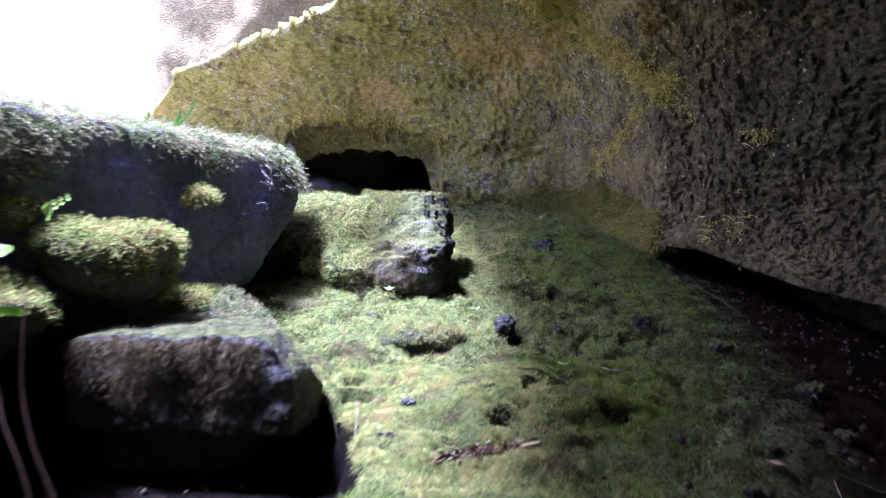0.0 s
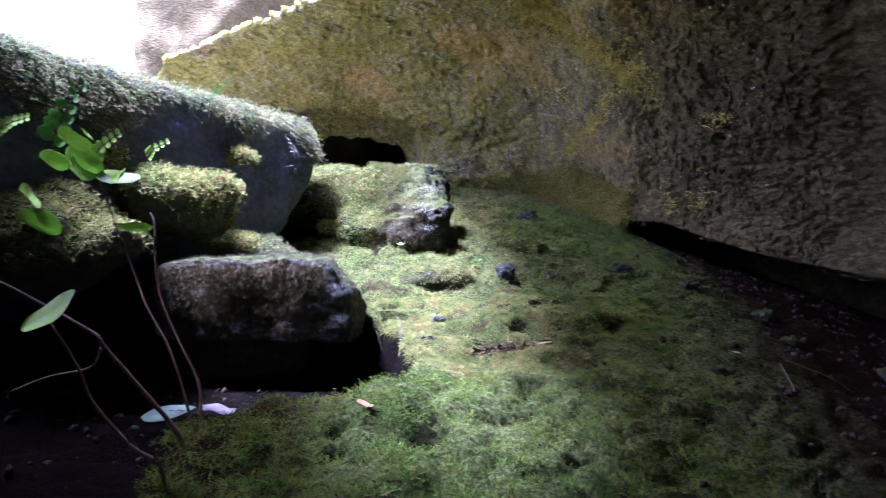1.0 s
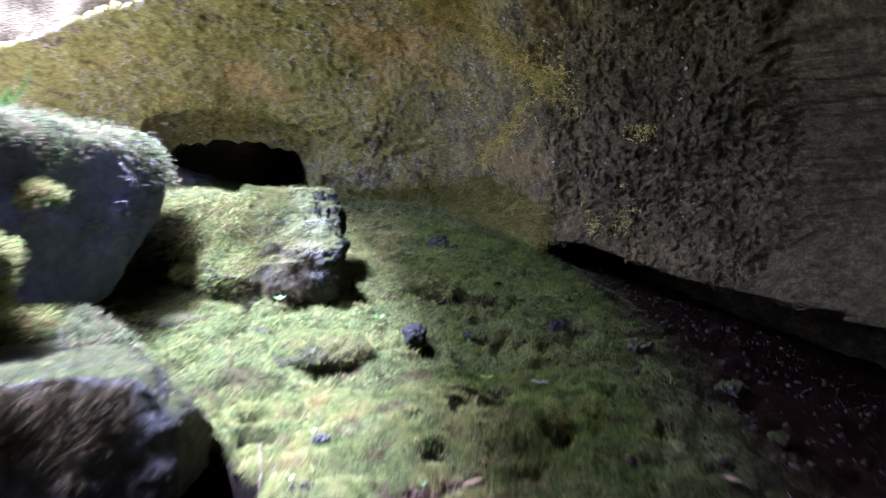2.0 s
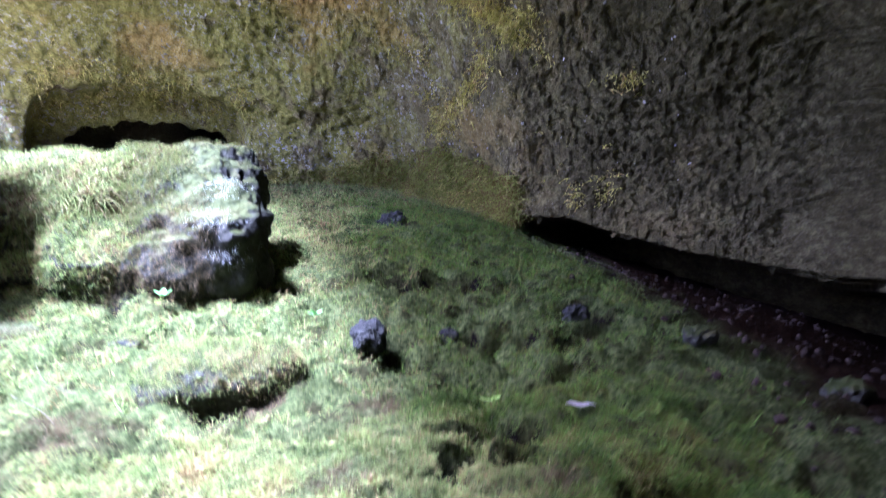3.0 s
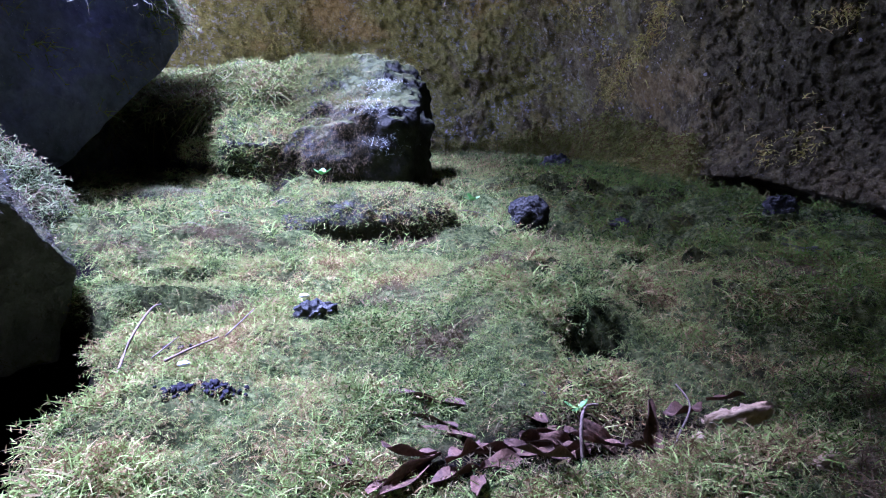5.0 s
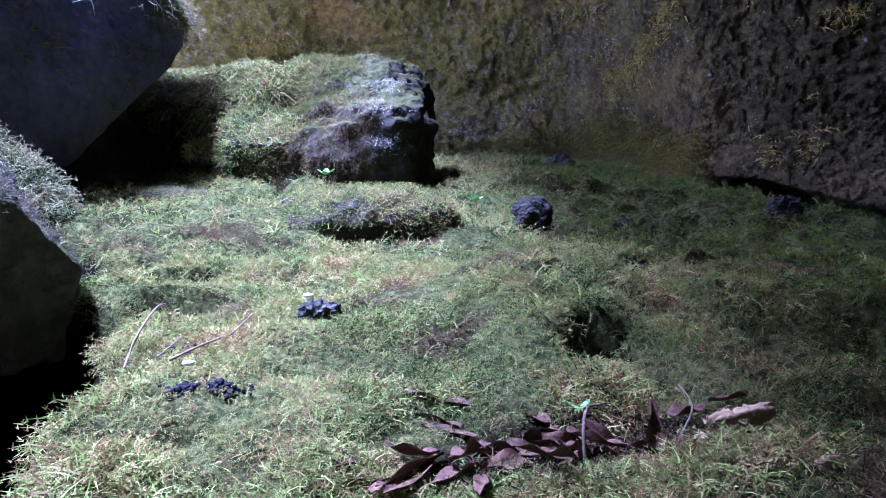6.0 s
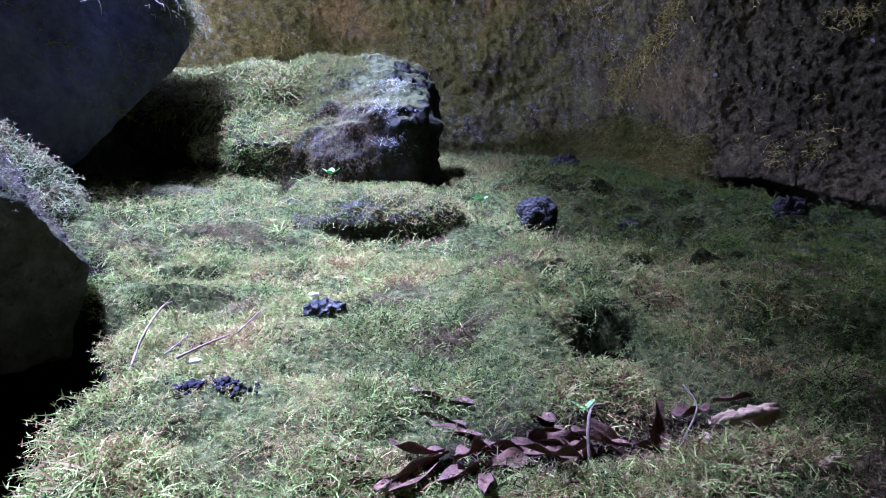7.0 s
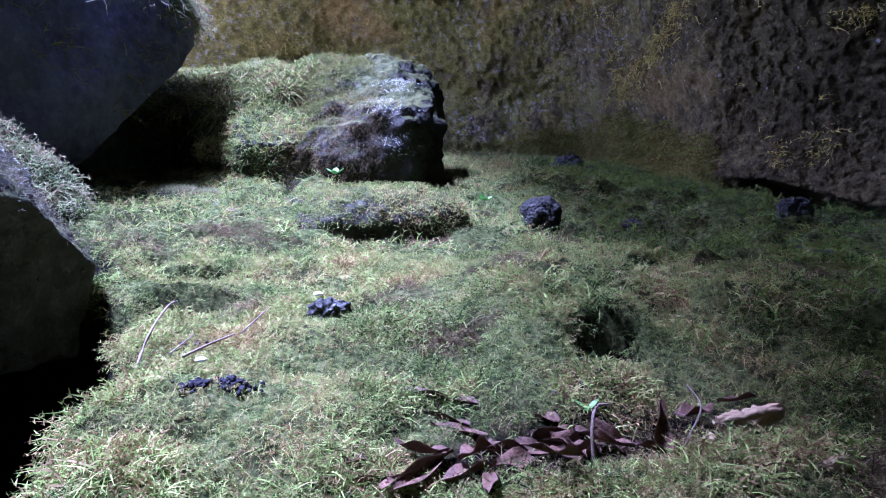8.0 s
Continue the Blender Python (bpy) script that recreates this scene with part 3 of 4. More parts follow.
# the squared block in the middle and the bank it leans on
block, _, _ = mossy_rock("mossy_block", "squared grey lava block with mossy top and lichen", (-0.31, 2.62, 0.66), (0.28, 0.55, 0.46), M_BLOCK,
    moss=24000, moss_len=0.026, moss_mat=M_OLIVE, up=(0.1, 0.6), seed=11, level=6, boxy=7.0, extra=bared,
    cuts=(((0, -0.51, 0.86), 0.25), ((0, 0, 1), 0.37), ((0.62, -0.25, 0.74), 0.31), ((0.75, -0.66, 0.1), 0.5), ((-0.45, -0.52, 0.72), 0.3), ((0.1, -1, 0.12), 0.52)), lumps=0.1, fine=0.09, turn=(0, 0, -4),
    patches=(("hanging_moss", "dry brown strands hanging down its front", M_DRAPE, 7000, 0.018, 1.6, front_drape(0.40, 0.76, -0.56, -0.2)),
             ("lichen", "tufts of white lichen", M_LICHEN, 700, 0.018, 0.5, spots([(-0.17, 2.4, 0.82), (-0.2, 2.1, 0.69), (-0.14, 2.1, 0.57)], 0.05))))
bank, _, _ = mossy_rock("mossy_bank_rock", "low rock draped in pale moss beside the block", (-0.97, 2.82, 0.67), (0.48, 0.55, 0.42), M_BLOCK,
    moss=18000, moss_len=0.028, up=(0.0, 0.5), seed=15, level=5, boxy=5.0,
    cuts=(((-0.1, -0.7, -0.7), 0.27), ((-0.12, -0.45, 0.88), 0.27), ((0, 0, 1), 0.33)), lumps=0.24, fine=0.09,
    patches=(("hanging_moss", "shaggy strands hanging from its brow", M_OLIVE, 8000, 0.08, 1.8, front_drape(0.68, 0.92)),))
apron, _, _ = mossy_rock("mossy_mound", "rounded mound of green moss at the foot of the block", (-0.6, 2.4, 0.5), (0.2, 0.33, 0.3), M_BLOCK,
    moss=12000, moss_len=0.032, up=(-0.7, -0.2), seed=18, level=5, boxy=2.3, lumps=0.22, cuts=(((0.1, -0.6, 0.8), 0.25),))
ball, _, _ = mossy_rock("moss_cushion", "small round cushion of green moss", (-0.83, 2.32, 0.56), (0.06, 0.06, 0.06), M_BLOCK,
    moss=2000, moss_len=0.025, up=(-0.6, 0.0), seed=19, level=3, boxy=2.2, lumps=0.15)

# the near slab on its ledge
near, _, _ = mossy_rock("near_slab", "dark basalt slab with brown and white moss on top", (-0.84, 0.86, 0.29), (0.44, 0.30, 0.175), M_BASALT,
    moss=18000, moss_len=0.014, moss_mat=M_BUFF, up=(0.1, 0.5), seed=23, level=6, boxy=7.0,
    cuts=(((0.7, 0.7, 0.0), 0.23), ((0.687, 0.389, 0.612), 0.222), ((0.9, -0.15, -0.05), 0.39), ((0.755, -0.05, 0.655), 0.315), ((-0.1, -0.99, -0.04), 0.255), ((0, 0, -1), 0.15)), lumps=0.08, fine=0.04,
    patches=(("hanging_moss", "dry lilac-brown strands over its front edge", M_DRAPE, 9000, 0.018, 1.5, front_drape(0.24, 0.42, -1.3, -0.6)),
             ("lichen", "tufts of white lichen", M_LICHEN, 420, 0.014, 0.5, spots([(-0.7, 0.6, 0.38), (-0.86, 0.6, 0.36), (-0.62, 0.6, 0.36)], 0.07))))
ledge, _, _ = mossy_rock("ledge_rock", "dark rock wedged under the slab", (-0.98, 0.98, 0.05), (0.27, 0.26, 0.11), M_BASALT, moss=0, seed=27, level=5, boxy=6.0)
peak, _, _ = mossy_rock("mossy_rock", "pointed mossy rock behind the slab", (-0.97, 1.3, 0.32), (0.2, 0.18, 0.21), M_BLOCK,
    moss=7000, moss_len=0.028, moss_mat=M_PALE, up=(-0.1, 0.4), seed=29, level=5, boxy=2.2,
    cuts=(((0.7, -0.2, 0.66), 0.13), ((-0.7, -0.2, 0.66), 0.15)), lumps=0.12)
for k, (at, size) in enumerate((((-1.27, 0.93, 0.68), (0.25, 0.2, 0.14)), ((-1.58, 0.45, 0.53), (0.34, 0.25, 0.13)), ((-1.1, 1.28, 0.48), (0.11, 0.11, 0.065)), ((-1.15, 1.5, 0.94), (0.055, 0.06, 0.025)), ((-1.68, 0.75, 0.86), (0.25, 0.2, 0.08)))):
    mossy_rock("mossy_ledge", "mossy ledge on the side of the great boulder", at, size, M_BASALT, moss=(9000, 8000, 2500, 1200, 4000)[k], moss_len=0.04,
        up=(-0.5, 0.1), seed=33 + k, level=4, boxy=2.6, lumps=0.34)

# flat stone in front of the block
shelf, _, _ = mossy_rock("flat_stone", "flat dark stone with mossy top sunk in the floor", (-0.15, 1.48, 0.305), (0.205, 0.15, 0.09), M_BLOCK,
    moss=14000, moss_len=0.016, up=(-0.2, 0.15), seed=41, level=5, boxy=2.5, cuts=(((0, -1, -0.5), 0.13),), lumps=0.14, fine=0.04)

mossy_rock("flat_stone", "low flat stone with bluish lichen and moss", (-0.79, 1.95, 0.365), (0.13, 0.1, 0.06), M_BLOCK,
    moss=2600, moss_len=0.016, moss_mat=M_PALE, up=(0.3, 0.8), seed=43, level=4, boxy=3.0, lumps=0.2)
mossy_rock("stone", "small dark stone with a mossy cap", (-0.4, 1.77, 0.352), (0.05, 0.045, 0.04), M_BASALT,
    moss=700, moss_len=0.014, up=(0.2, 0.6), seed=44, level=4, boxy=2.6, lumps=0.25)

# cinders lying on the moss
cinder, _, _ = mossy_rock("cinder", "porous black cinder with bluish sheen on the moss", (0.265, 1.69, 0.33), (0.05, 0.045, 0.05), M_PUMICE, moss=0, seed=45, level=4, boxy=2.6, lumps=0.3, fine=0.18)
mossy_rock("cinder", "flat blue-black cinder half sunk in moss", (-0.14, 0.785, 0.196), (0.023, 0.02, 0.013), M_PUMICE, moss=0, seed=46, level=4, boxy=2.6, lumps=0.3, fine=0.3)

# ---- outer rocks beyond the mouth ----
v, f = rock_shape((2.4, 1.8, 3.2), 5, 61, boxy=5.0, lumps=0.1, fine=0.06)
outer = place_empty("outer_cliff", (-3.5, 11.8, 4.6))
tagged(outer, "sunlit pale cliff outside the cave mouth", "cliff")
link_mesh("rock", v, f, M_CLIFF, outer)

# slope added outside, pale so that sunlight bounces onto the cave wall
ox, oy = np.meshgrid(np.linspace(-16, -5.2, 40), np.linspace(-4, 18, 60), indexing="ij")
op = np.stack([ox.ravel(), oy.ravel(), 0 * ox.ravel()], 1)
op[:, 2] = 1.0 + 0.22 * (-5.2 - op[:, 0]) + 0.35 * fbm(op, 2.5, 4, 55)
slope = link_mesh("outer_ground", op, grid_faces(40, 60), M_SCREE)
tagged(slope, "pale rocky slope added outside the cave mouth to bounce sunlight in", "ground", kind="structure")

# ---- moss on the floor ----
rng = np.random.default_rng(77)


def carpet(name, label, xr, yr, count, length, mat, leaflets, keep, upright=0.6, reach_out=0.4, width=0.045, droop=0.35):
    x = xr[0] + (xr[1] - xr[0]) * rng.random(count)
    y = yr[0] + (yr[1] - yr[0]) * rng.random(count)
    h = 0.006
    z = floor_height(x, y)
    n = unit(np.stack([-(floor_height(x + h, y) - z) / h, -(floor_height(x, y + h) - z) / h, np.ones_like(x)], 1))
    ok = rng.random(count) < keep(x, y) * np.clip(0.62 / n[:, 2], 0.62, 2.2)
    x, y, z, n = x[ok], y[ok], z[ok], n[ok]
    p = np.stack([x, y, z], 1)
    tuft = 0.6 + 0.9 * smooth(-0.5, 0.6, fbm(p, 0.07, 2, 71))
    L = length * (0.5 + rng.random(len(x))) * tuft * (1 + 0.35 * np.clip(y - 1.2, 0, 2.5))
    if length > 0.023:
        L = L * (0.5 + 0.5 * smooth(0.4, 1.2, np.hypot(x - 0.05, y - 0.3)))
    ob = link_mesh(name, *sprigs(p, n, L, rng, droop, upright, width, leaflets, reach_out=reach_out), mat)
    return tagged(ob, label, "moss", kind="stuff")


# withered patches: place and radius
WITHERED = [(-0.425, 1.24, 0.08), (-0.53, 1.15, 0.06), (-0.25, 0.8, 0.035), (0.33, 0.45, 0.06), (0.43, 0.54, 0.06), (0.01, 0.69, 0.045), (-0.05, 0.83, 0.05), (0.09, 0.9, 0.05), (0.45, 0.75, 0.06), (0.2, 1.2, 0.06), (-0.05, 1.3, 0.06)]


def withered(x, y):
    p = np.stack([x, y, 0 * x], -1)
    ragged = 0.5 * fbm(p, 0.06, 2, 87)
    out = 0 * x
    for wx, wy, r in WITHERED:
        out = np.maximum(out, smooth(1.25, 0.7, np.hypot((x - wx) / r, (y - wy) / r) + ragged))
    return out


def grown(x, y):
    p = np.stack([x, y, 0 * x], -1)
    edge = 0.44 + 0.46 * y - 0.04 * y * y
    m = smooth(0.3, -0.35, x - edge + 0.3 * fbm(p, 0.5, 3, 81))
    pit = smooth(0.03, 0.16, pit_depth(x, y))
    pit = np.maximum(pit, smooth(-0.85, -1.05, x) * smooth(1.3, 1.1, y))
    m = m * (1 - smooth(-1.2, -1.6, x) * smooth(3.3, 3.8, y))
    gaps = 0.45 + 0.55 * smooth(-0.65, -0.2, fbm(p, 0.09, 3, 83))
    return m * (1 - pit) * gaps * (1 - 0.97 * smooth(0.12, 0.4, holes(x, y))) * (1 - 0.85 * smooth(0.4, 0.75, litter(x, y)))


def painted_shade(x, y):
    """Where shade is painted: darker deep green moss takes over from the feather moss."""
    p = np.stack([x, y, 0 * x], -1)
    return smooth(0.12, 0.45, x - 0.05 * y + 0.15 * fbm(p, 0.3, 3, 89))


def near_eye(x, y):
    return smooth(1.05, 0.45, np.hypot(x - 0.05, y - 0.35))


carpet("moss_carpet", "thick carpet of green and straw-coloured feather moss", (-0.62, 0.6), (0.3, 1.15), 230000, 0.0155, M_MOSS, 4, lambda x, y: grown(x, y) * (0.25 + 0.75 * near_eye(x, y)) * (1 - 0.9 * withered(x, y)) * (1 - 0.85 * painted_shade(x, y)), 0.6, 0.27, 0.04, 0.6)
carpet("moss_carpet", "deep green moss beside the leaf litter, shade darkened into its colour", (0.0, 0.95), (0.3, 1.25), 120000, 0.0165, M_LUSH_SHADED, 3, lambda x, y: grown(x, y) * painted_shade(x, y) * (1 - 0.8 * withered(x, y)), 0.6, 0.27, 0.04, 0.6)
carpet("moss_carpet", "withered brown moss in patches between the green", (-0.7, 0.85), (0.3, 1.4), 150000, 0.018, M_DRAPE, 3, lambda x, y: np.maximum(withered(x, y), 0.8 * litter(x, y)), 0.4, 0.3, 0.03, 0.7)
carpet("moss_carpet", "soft green moss at the edge of the pit", (-0.95, 0.9), (-0.7, 0.3), 80000, 0.034, M_LUSH_SHADED, 2, grown, 0.8, 0.3)
carpet("moss_carpet", "green moss spreading over the cave floor", (-2.2, 2.0), (0.4, 5.6), 230000, 0.0195, M_MOSS, 2, lambda x, y: grown(x, y) * (0.3 + 0.7 * smooth(0.4, 0.9, np.hypot(x - 0.05, y - 0.35))) * (1 - 0.8 * withered(x, y)) * (1 - painted_shade(x, y)), 0.7)
carpet("moss_carpet", "deep green moss on the right of the floor, shade darkened into its colour", (0.0, 2.2), (0.6, 5.6), 150000, 0.02, M_LUSH_SHADED, 2, lambda x, y: grown(x, y) * painted_shade(x, y) * (1 - 0.8 * withered(x, y)), 0.7)

carpet("moss_carpet", "dim green moss where the floor meets the back wall", (-2.0, 2.6), (4.8, 7.6), 36000, 0.028, M_MOSS, 2, lambda x, y: 0.8 + 0 * x, 0.7)

# ---- moss on the back wall: along the ridge, in the notch, over the hollow and round the foot ----
M_ALGAE = moss_material("yellow_wall_moss", (0.45, 0.41, 0.06), (0.76, 0.69, 0.13), (0.82, 0.68, 0.2), 3.0, 0.25)
count = 120000
wa, we = -18 + 52 * rng.random(count), 1 + 27 * rng.random(count)
side = (wa - 23.8) * 0.68 + (we - 16.7)
want = np.exp(-((side / 1.3) ** 2)) * smooth(4, 10, wa) * smooth(26, 23, wa)
want = np.maximum(want, np.exp(-((wa - 24) / 1.6) ** 2 - ((we - 18.5) / 2.2) ** 2))
want = np.maximum(want, 0.7 * np.exp(-(((we - 11.5) / 1.8) ** 2)) * smooth(-18, -16, wa) * smooth(0, -3, wa))
want = np.maximum(want, 0.5 * smooth(6.0, 3.0, we) * smooth(22, 18, wa) * smooth(-3, 1, wa))
# the lower band on the left of the bare rock, and single tufts out on it
band = (wa - 17.0) * 0.84 - (we - 10.1) * 0.55
want = np.maximum(want, 0.8 * np.exp(-((band / 0.8) ** 2)) * smooth(7, 9, we) * smooth(16.5, 14.5, we))
for ta, te, ra, re in ((26.2, 6.4, 0.9, 1.3), (30.4, 3.6, 0.9, 1.7), (33.6, 12.0, 1.8, 0.5), (28.0, 2.2, 0.5, 1.0)):
    want = np.maximum(want, 0.7 * np.exp(-(((wa - ta) / ra) ** 2) - (((we - te) / re) ** 2)))
wp = shell(wa, we)
want = want * smooth(-0.5, 0.3, fbm(wp, 0.5, 3, 91)) + 0.25 * smooth(0.35, 0.7, fbm(wp, 0.7, 4, 95)) * smooth(24, 10, wa)
ok = rng.random(count) < want
wp = wp[ok]
wn_ = unit(HUB - wp)
wall_moss = link_mesh("wall_moss", *sprigs(wp - wn_ * 0.005, wn_, 0.06 * (0.5 + rng.random(len(wp))), rng, droop=0.9, leaflets=2, width=0.09), M_ALGAE)
tagged(wall_moss, "yellow-green moss in patches on the rock wall", "moss", kind="stuff")

M_FOOT = moss_material("wall_foot_moss", (0.17, 0.18, 0.03), (0.4, 0.42, 0.07), (0.44, 0.37, 0.1), 3.0, 0.3)
wa, we = -4 + 28 * rng.random(64000), -1 + 9 * rng.random(64000)
wp = shell(wa, we)
rise = np.interp(wa, [-4, 2, 10, 16, 20, 22.5, 24], [3.8, 5.0, 6.0, 6.6, 5.6, 3.8, 1.6]) + 0.8 * fbm(wp, 0.5, 3, 97)
want = 0.9 * smooth(0.8, -1.6, we - rise) * smooth(23.4, 21.8, wa)
ok = rng.random(len(wa)) < want
wp = wp[ok]
wn_ = unit(HUB - wp)
foot_moss = link_mesh("wall_moss", *sprigs(wp - wn_ * 0.005, wn_, 0.055 * (0.5 + rng.random(len(wp))), rng, droop=0.9, leaflets=2, width=0.13), M_FOOT)
tagged(foot_moss, "olive green moss climbing the foot of the rock wall", "moss", kind="stuff")

# ---- pale mineral flakes stuck to the wall, thickest towards the light ----
M_FLAKE = rock_material("pale_mineral_flake", (0.2, 0.18, 0.13), (0.42, 0.38, 0.28), (0.7, 0.65, 0.52), moss=0.05)
count = 42000
wa, we = -8 + 46 * rng.random(count), 0.5 + 27 * rng.random(count)
wp = shell(wa, we)
want = 0.05 + 0.95 * smooth(0.05, 0.5, fbm(wp, 0.3, 3, 103)) * smooth(-0.4, 0.3, fbm(wp, 1.1, 2, 107))
want = want * (0.22 + 0.78 * smooth(26, 15, wa)) * smooth(3.5, 8, we + 0.2 * np.maximum(wa - 18, 0))
ok = rng.random(count) < 0.42 * want
wa, wp = wa[ok], wp[ok]
wn_ = unit(unit(HUB - wp) + 0.45 * rng.normal(size=wp.shape))
t1 = unit(np.cross(wn_, rng.normal(size=wp.shape)))
t2 = np.cross(wn_, t1)
wide = 0.006 + 0.013 * rng.random(len(wp)) ** 3 + 0.004 * smooth(22, 12, wa)
turns = np.linspace(0, 2 * math.pi, 6, endpoint=False)
ring = wide[:, None] * (0.6 + 0.7 * rng.random((len(wp), 6)))
flat_ring = wp[:, None] + ring[..., None] * (np.cos(turns)[None, :, None] * t1[:, None] + 0.65 * np.sin(turns)[None, :, None] * t2[:, None]) + 0.001 * wn_[:, None]
FV = np.concatenate([flat_ring, (wp + (0.45 * wide)[:, None] * wn_)[:, None]], 1).reshape(-1, 3)
tri = np.array([(k, (k + 1) % 6, 6) for k in range(6)])
flakes = link_mesh("mineral_flakes", FV, (tri[None] + (np.arange(len(wp)) * 7)[:, None, None]).reshape(-1, 3), M_FLAKE, flat=True)
tagged(flakes, "pale mineral flakes stuck to the rock wall", "mineral flakes", kind="stuff")

# ---- clods and grit on the bare soil ----
d2, f2 = SPHERES[1]
count = 9000
rx, ry = -1.9 + 5.2 * rng.random(count), -0.7 + 4.9 * rng.random(count)
bare = np.maximum(smooth(0.0, 0.35, rx - (0.55 + 0.45 * ry - 0.04 * ry * ry) + 0.25 * rng.normal(size=count)), 0.5 * smooth(-0.6, -0.9, rx) * smooth(0.9, 0.6, ry))
ok = rng.random(count) < bare
rx, ry = rx[ok], ry[ok]
size = 0.004 + 0.014 * rng.random(len(rx)) ** 4
shape = 1 + 0.45 * rng.normal(size=(len(rx), len(d2), 1)).clip(-1, 1) * 0.5
V = d2[None] * shape * (size[:, None, None] * (0.7 + 0.6 * rng.random((len(rx), 1, 3))))
V = V + np.stack([rx, ry, floor_height(rx, ry) + size * 0.2], -1)[:, None]
F = f2[None] + (np.arange(len(rx)) * len(d2))[:, None, None]
M_GRIT = rock_material("soil_clods", (0.01, 0.007, 0.004), (0.024, 0.017, 0.01), (0.045, 0.033, 0.02), pits=60.0, bump=0.004)
grit = link_mesh("grit", V.reshape(-1, 3), F.reshape(-1, 3), M_GRIT, flat=True)
tagged(grit, "dark clods and grit scattered on bare soil", "grit", kind="stuff")

# ---- small things ----
def part(name, bm, material, parent, label=""):
    me = bpy.data.meshes.new(name)
    bm.to_mesh(me)
    bm.free()
    for q in me.polygons:
        q.use_smooth = True
    me.materials.append(material)
    ob = new(name, me)
    ob.parent = parent
    if label:
        ob["label"] = label
    return ob


def plain_material(name, dark, light, scale=30.0, rough=0.6, glow_through=0.0, stretch=1.0):
    m, nt, b = node_mat(name)
    tc = nt.nodes.new("ShaderNodeTexCoord").outputs["Object"]
    if stretch != 1.0:
        mp = nt.nodes.new("ShaderNodeMapping")
        mp.inputs["Scale"].default_value = (1, stretch, 1)
        nt.links.new(tc, mp.inputs["Vector"])
        tc = mp.outputs[0]
    n1 = n_noise(nt, scale, 6, 0.65, tc)
    n2 = n_noise(nt, scale * 6, 4, 0.6, tc)
    col = n_ramp(nt, n_math(nt, "ADD", n_math(nt, "MULTIPLY", n1, 0.7), n_math(nt, "MULTIPLY", n2, 0.3)), [(0.35, dark), (0.65, light)])
    info = nt.nodes.new("ShaderNodeObjectInfo")
    col = n_mix(nt, n_range(nt, info.outputs["Random"], 0, 1, 0.0, 0.4), col, dark)
    nt.links.new(col, b.inputs["Base Color"])
    b.inputs["Roughness"].default_value = rough
    b.inputs["Specular IOR Level"].default_value = 0.25
    n_bump(nt, b, [(n2, 0.001)])
    if glow_through:
        tr = nt.nodes.new("ShaderNodeBsdfTranslucent")
        nt.links.new(col, tr.inputs["Color"])
        mx = nt.nodes.new("ShaderNodeMixShader")
        mx.inputs[0].default_value = glow_through
        nt.links.new(b.outputs[0], mx.inputs[1])
        nt.links.new(tr.outputs[0], mx.inputs[2])
        nt.links.new(mx.outputs[0], nt.nodes["Material Output"].inputs["Surface"])
    return m


M_DEAD = plain_material("dead_leaf", (0.018, 0.0095, 0.0035), (0.15, 0.085, 0.042), 60, 0.75, 0.1)
M_TAN = plain_material("tan_leaf", (0.22, 0.13, 0.07), (0.42, 0.3, 0.2), 30, 0.6, 0.15)
M_GREYLEAF = plain_material("bleached_leaf", (0.16, 0.145, 0.12), (0.36, 0.335, 0.29), 30, 0.5, 0.15)
# grey-lilac leaves in the pit, the pit's shade darkened into their colour
M_SHADED_LEAF = plain_material("lilac_leaf_shaded", (0.09, 0.082, 0.085), (0.2, 0.185, 0.19), 30, 0.6)
M_RUST = plain_material("rust_leaf", (0.11, 0.055, 0.02), (0.3, 0.17, 0.07), 40, 0.6, 0.1)
M_LEAF = plain_material("green_leaf", (0.22, 0.38, 0.05), (0.42, 0.62, 0.12), 14, 0.35, 0.5)
M_MINT = plain_material("pale_green_leaf", (0.12, 0.3, 0.06), (0.27, 0.5, 0.16), 20, 0.4, 0.3)
M_STEM = plain_material("stem_bark", (0.05, 0.03, 0.018), (0.14, 0.09, 0.055), 40, 0.7)
M_TWIG = plain_material("dry_twig", (0.06, 0.044, 0.026), (0.17, 0.13, 0.08), 50, 0.65)
M_ROOT = plain_material("pale_root", (0.35, 0.33, 0.26), (0.6, 0.58, 0.48), 40, 0.8, 0.2)
M_BARK = plain_material("rotten_wood", (0.14, 0.1, 0.045), (0.5, 0.4, 0.2), 90, 0.9, stretch=0.12)
M_WHITE = plain_material("white_cap", (0.65, 0.65, 0.6), (0.8, 0.8, 0.76), 60, 0.5)


